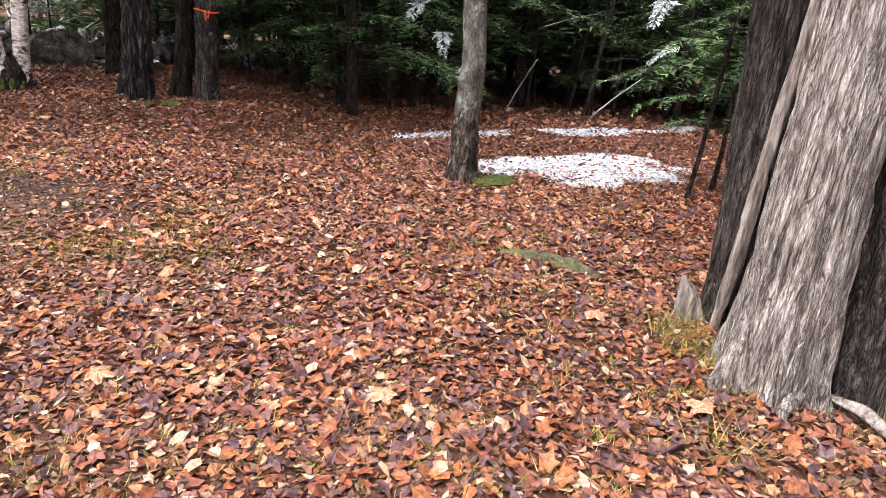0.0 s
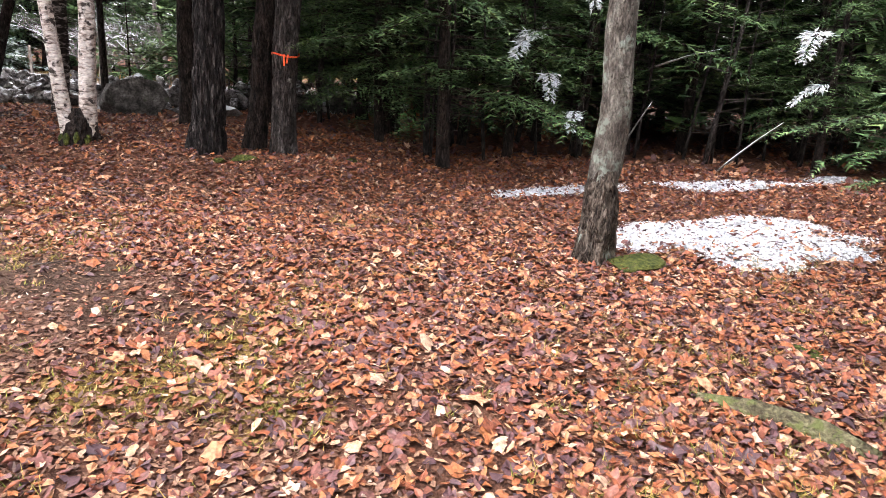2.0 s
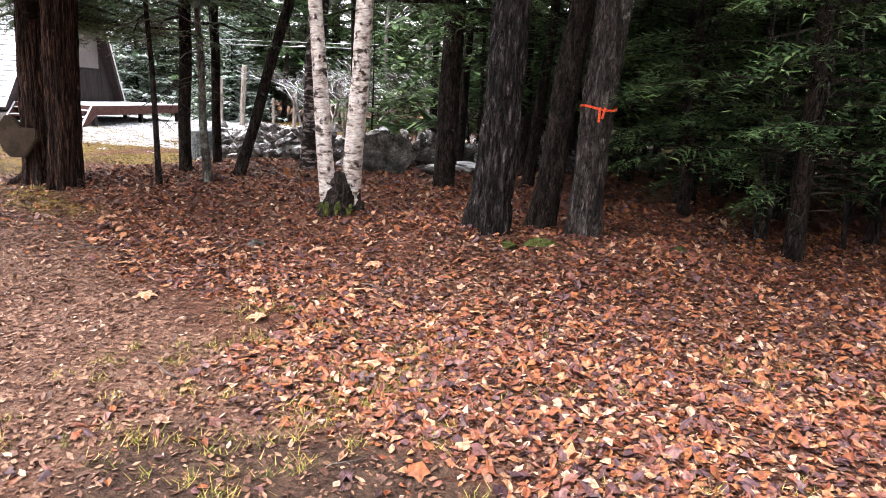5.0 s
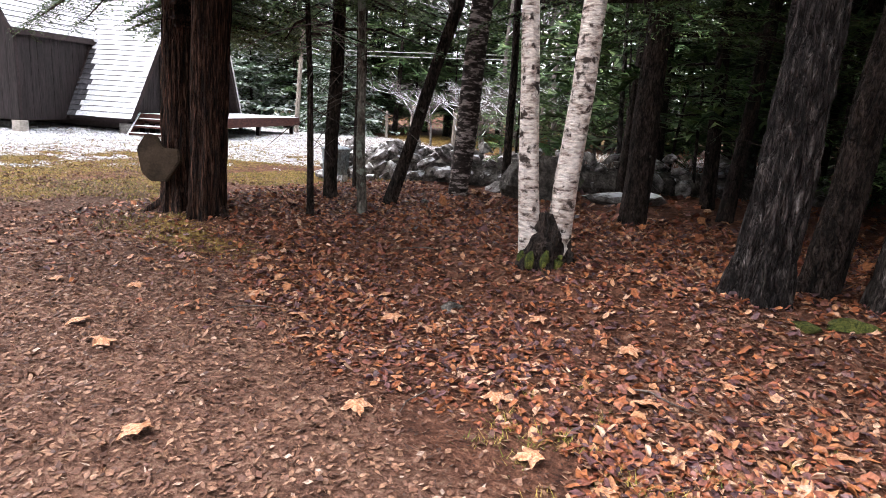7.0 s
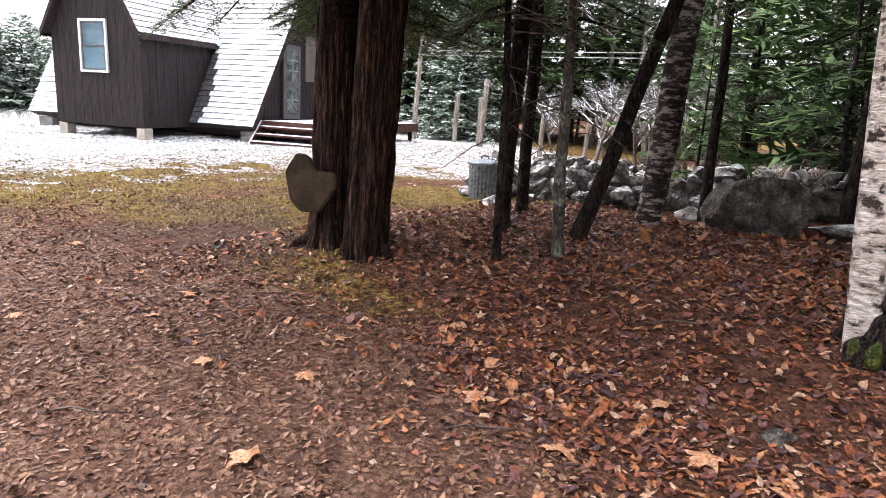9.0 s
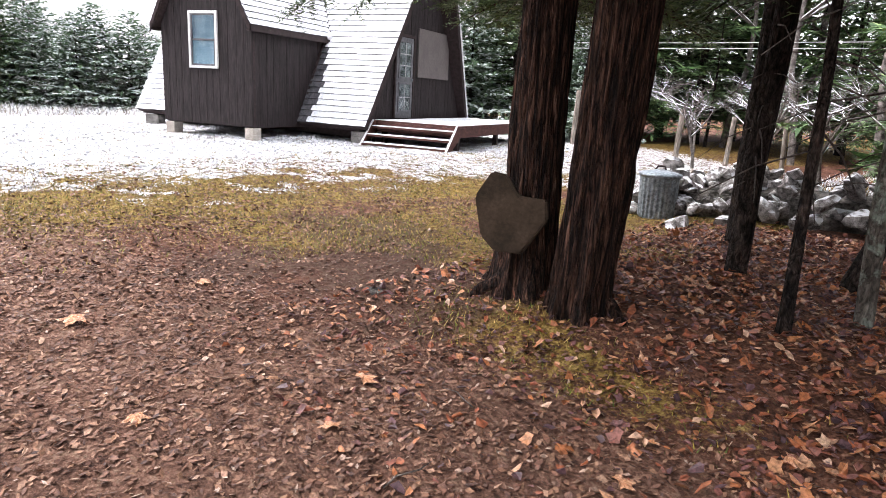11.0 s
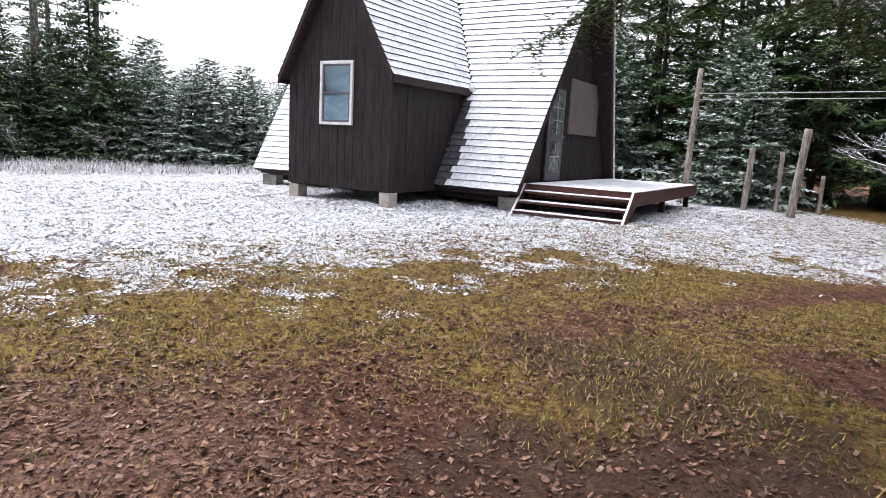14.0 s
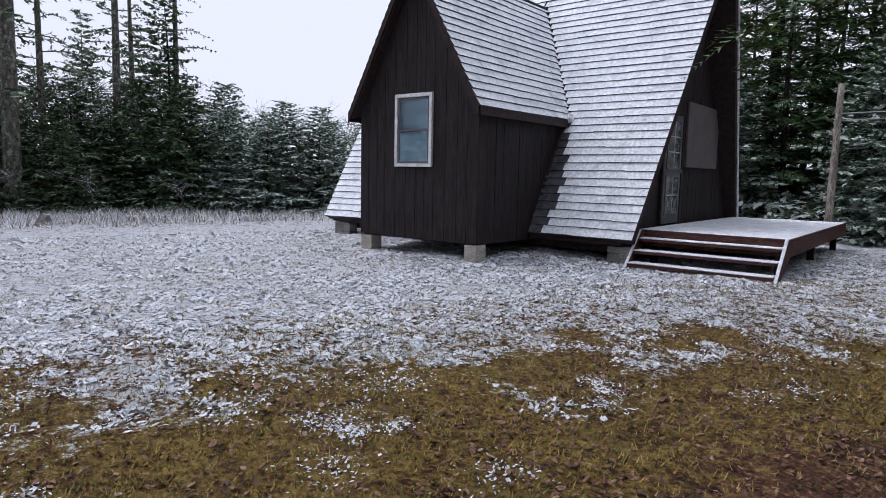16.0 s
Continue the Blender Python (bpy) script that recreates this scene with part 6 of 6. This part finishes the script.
xy = random_xy(9500, -5, 4.5, 1.2, 7.2, 1, maple_weight)
tagged(part("maple_leaf_litter", scatter_leaves(xy, 0.084, 2, 0.22), M_LEAF), "damp orange and brown fallen maple leaves", "leaves", kind="stuff")
xy = random_xy(10000, -11.5, 6, 7.2, 13, 3, maple_weight)
tagged(part("maple_leaf_litter", scatter_leaves(xy, 0.077, 4, 0.35), M_LEAF), "red-brown fallen leaves banked at the wood's edge", "leaves", kind="stuff")
xy = random_xy(5000, -9, 9, 11, 22, 5, lambda x, y: 0.8 * (1 - zones(x, y)[0]))
tagged(part("maple_leaf_litter", scatter_leaves(xy, 0.12, 6, 0.4), M_LEAF), "dark leaf litter on the wood's floor", "leaves", kind="stuff")
xy = random_xy(66000, -5, 3.6, 1.2, 7.0, 51, litter_weight)
tagged(part("small_leaf_litter", scatter_small(xy, 0.04, 52), M_LEAF), "dense damp litter of small brown and purple leaves", "leaves", kind="stuff")
xy = random_xy(82000, -11.5, 5.5, 6.6, 12.5, 53, litter_weight)
tagged(part("small_leaf_litter", scatter_small(xy, 0.043, 54), M_LEAF), "red-brown litter of small leaves near the wood", "leaves", kind="stuff")


def drive_weight(x, y):
    s_, g_, d_ = zones(x, y)
    return (1 - s_) * (0.3 + 0.7 * d_) * (1 - 0.5 * g_) * (1 - 0.6 * muddy(x, y))


xy = random_xy(150000, -16.0, -2.5, 3.2, 12.0, 7, drive_weight)
tagged(part("litter_scraps", scatter_bits(xy, 0.017, 8), M_BITS), "small brown scraps of leaf and needle on the drive", "litter", kind="stuff")
xy = random_xy(9000, -14.5, -4.5, 3.2, 10.5, 57, drive_weight)
tagged(part("litter_scraps", scatter_small(xy, 0.028, 58), M_BITS), "small curled brown leaves on the drive", "litter", kind="stuff")
xy = random_xy(95000, -5, 4.5, 1.2, 9, 9, lambda x, y: (0.35 + 0.6 * ss(0.35, 0.7, vnoise(x, y, 0.8, 45))) * (1 - 0.8 * muddy(x, y)) * (1 - zones(x, y)[0]))
tagged(part("litter_scraps", scatter_bits(xy, 0.019, 10), M_BITS), "scraps of leaf and grass between fallen leaves", "litter", kind="stuff")


def grassy(x, y):
    s, g, d = zones(x, y)
    return np.clip(g * 1.3 - 0.15, 0, 1) * (1 - 0.7 * muddy(x, y)) * (1 - 0.8 * s) * np.where(x < -12, 1.0, 0.55)


xy = random_xy(420000, -18, 0.5, 1.5, 15, 11, grassy)
tagged(part("grass", scatter_blades(xy, 0.045, 12, 1.0), M_GRASS), "short yellow-green mossy grass", "grass", kind="stuff")
q = np.random.default_rng(13)
cent = random_xy(1400, -5.5, 2.6, 1.5, 7.5, 14, lambda x, y: 0.22 + ss(0.5, 0.75, vnoise(x, y, 0.9, 11)))
xy = np.repeat(cent, 34, 0) + q.normal(0, 0.035, (len(cent) * 34, 2))
tagged(part("grass_tufts", scatter_blades(xy, 0.05, 15, 1.2, 0.0025), M_GRASS), "thin yellow-green grass tufts among leaves", "grass", kind="stuff")
cent = np.array([(1.35, 3.35), (1.28, 3.0), (1.42, 2.85), (1.25, 3.2), (1.5, 3.1), (1.38, 2.7), (2.0, 2.4), (1.2, 2.2)])
xy = np.repeat(cent, 90, 0) + q.normal(0, 0.07, (len(cent) * 90, 2))
tagged(part("grass_tufts", scatter_blades(xy, 0.14, 16, 1.2, 0.0025), M_GRASS), "longer drooping grass at the cedar's foot", "grass", kind="stuff")


def snowy(x, y):
    s = zones(x, y)[0]
    return np.clip(s * 1.5 - 0.4, 0, 1) * (0.5 + 0.9 * vnoise(x, y, 2.5, 31)) * ss(0.3, 0.6, vnoise(x, y, 9, 37)) * np.clip(1.25 - (-15 - x) * 0.06, 0.25, 1)


xy = random_xy(520000, -20, -12.5, 4, 17, 61, lambda x, y: np.clip(zones(x, y)[0] * 1.6 - 0.45, 0, 1) * ss(0.3, 0.6, vnoise(x, y, 4.5, 35)) * ss(0.38, 0.55, vnoise(x, y, 12, 36)) * np.clip(1.2 - (-14.5 - x) * 0.14, 0.3, 1))
tagged(part("snow_crust", scatter_bits(xy, 0.021, 62), M_SNOW), "crusted lumps of thin snow held up by grass", "snow", kind="stuff")
cent = random_xy(190, -16.8, -13.6, 5.5, 12.5, 65, lambda x, y: ss(0.02, 0.2, zones(x, y)[0]) * ss(0.45, 0.7, vnoise(x, y, 1.6, 38)))
q = np.random.default_rng(66)
xy = np.repeat(cent, 130, 0) + q.normal(0, 1, (len(cent) * 130, 2)) * np.repeat(q.uniform(0.04, 0.16, len(cent)), 130)[:, None]
tagged(part("snow_crust", scatter_bits(xy, 0.011, 67), M_SNOW), "scattered small clumps of thin snow on the grass", "snow", kind="stuff")
xy = random_xy(14000, -18, -12.0, 4, 13, 68, lambda x, y: (1 - zones(x, y)[0]) * (0.2 + 0.8 * ss(0.4, 0.65, vnoise(x, y, 1.2, 39))))
tagged(part("litter_scraps", scatter_small(xy, 0.034, 69), M_BITS), "dark curled leaves lying in the mossy grass", "litter", kind="stuff")
xy = random_xy(110000, -0.9, 5, 6.6, 13, 63, lambda x, y: np.clip(zones(x, y)[0] * 1.5 - 0.4, 0, 1))
tagged(part("snow_crust", scatter_bits(xy, 0.015, 64), M_SNOW), "thin white snow lying over leaves in patches", "snow", kind="stuff")
xy = random_xy(240000, -27, -12, 3.5, 20, 17, snowy)
tagged(part("frosted_grass", scatter_blades(xy, 0.032, 18, 1.8, 0.006), M_DRY), "snow-coated short grass blades", "grass", kind="stuff")
xy = random_xy(62000, -27, -13, 3.5, 19, 71, lambda x, y: ss(0.3, 0.6, zones(x, y)[0]) * ss(0.4, 0.62, vnoise(x, y, 5.5, 43)) * np.clip(1.1 - (-14 - x) * 0.05, 0.4, 1))
tagged(part("grass", scatter_blades(xy, 0.04, 72, 1.3, 0.007), M_GRASS), "brown-green grass tips poking through thin snow", "grass", kind="stuff")
xy = random_xy(90000, -27, -17, 3.5, 19, 73, lambda x, y: np.clip(zones(x, y)[0] * 1.6 - 0.45, 0, 1) * ss(0.45, 0.6, vnoise(x, y, 4.2, 44)))
tagged(part("snow_crust", scatter_bits(xy, 0.034, 74), M_SNOW), "lumpy thin snow held up by short grass", "snow", kind="stuff")
xy = random_xy(30000, -37, -28.5, -2, 20, 19, lambda x, y: ss(-28.5, -31, x))
tagged(part("frosted_weeds", scatter_blades(xy, 0.26, 20, 0.8, 0.009), M_DRY), "tall frosted dry weeds at the field's edge", "weeds", kind="stuff")
xy = random_xy(12000, -12, -5, 15.8, 26, 23, lambda x, y: 0.3 + 0.7 * vnoise(x, y, 0.6, 40))
tagged(part("frosted_weeds", scatter_blades(xy, 0.17, 24, 0.9, 0.008), M_DRY), "frosted dry undergrowth behind the stone wall", "weeds", kind="stuff")
xy = random_xy(9000, -0.9, 5, 6.6, 13, 21, lambda x, y: np.clip(zones(x, y)[0] - 0.2, 0, 1))
tagged(part("frosted_grass", scatter_blades(xy, 0.03, 22, 1.6, 0.005), M_DRY), "snow-coated litter in a patch of snow", "grass", kind="stuff")

# single leaves that stand out on the drive
LEAF = np.array([(q_ * math.cos(radians(2 * a_ - 90)), q_ * math.sin(radians(2 * a_ - 90))) for a_, q_ in ((16, 0.22), (26, 0.36), (34, 0.27), (48, 0.36), (56, 0.54), (63, 0.40), (70, 0.28), (80, 0.44), (86, 0.47), (90, 0.62), (94, 0.47), (100, 0.44), (110, 0.28), (117, 0.40), (124, 0.54), (132, 0.36), (146, 0.27), (154, 0.36), (164, 0.22))] + [(0, -0.12)])
lv, lf = scatter_leaves(np.zeros((1, 2)), 0.16, 40, 0.05)
lv[:, 2] -= lv[:, 2].min()
for k, (x, y, s) in enumerate(((-6.77, 7.62, 1), (-6.09, 6.35, 0.9), (-6.45, 7.55, 0.8), (-7.3, 7.2, 0.9), (-8.2, 6.2, 1.0), (-7.9, 7.4, 0.8), (-8.7, 6.9, 0.8), (-7.75, 6.05, 1.1), (-6.95, 6.9, 0.7), (-5.2, 6.5, 0.9), (-5.6, 6.9, 0.8), (-8.6, 8.1, 0.7), (-10.29, 7.09, 0.9), (-10.0, 6.7, 0.6), (-9.2, 6.6, 0.7), (-11.9, 6.2, 0.9), (-12.2, 7.1, 0.7), (-4.9, 7.3, 0.9), (-6.7, 5.6, 1.0), (-9.6, 5.6, 0.8), (-10.6, 6.1, 0.6), (-9.0, 7.4, 0.7), (1.2, 2.45, 1.0), (-0.2, 2.35, 0.9), (0.9, 3.4, 0.9), (-1.4, 2.3, 0.9), (-0.68, 4.09, 0.9), (-7.1, 8.0, 0.9), (-5.9, 8.2, 0.9), (-5.2, 8.0, 1.0), (-4.6, 7.9, 0.9), (-4.0, 7.4, 0.8))):
    m = at_ground(x, y, k * 77, s) @ pose(0, 0, 0.012)
    if k == 0:
        one = tagged(part("fallen_leaf", (lv, lf), M_PALE_LEAF), "large pale orange maple leaf lying on the ground", "leaf", "single leaves on the drive")
        one.matrix_world = m
    else:
        tagged(again(one, "fallen_leaf", m), one["label"], "leaf", one["group"])
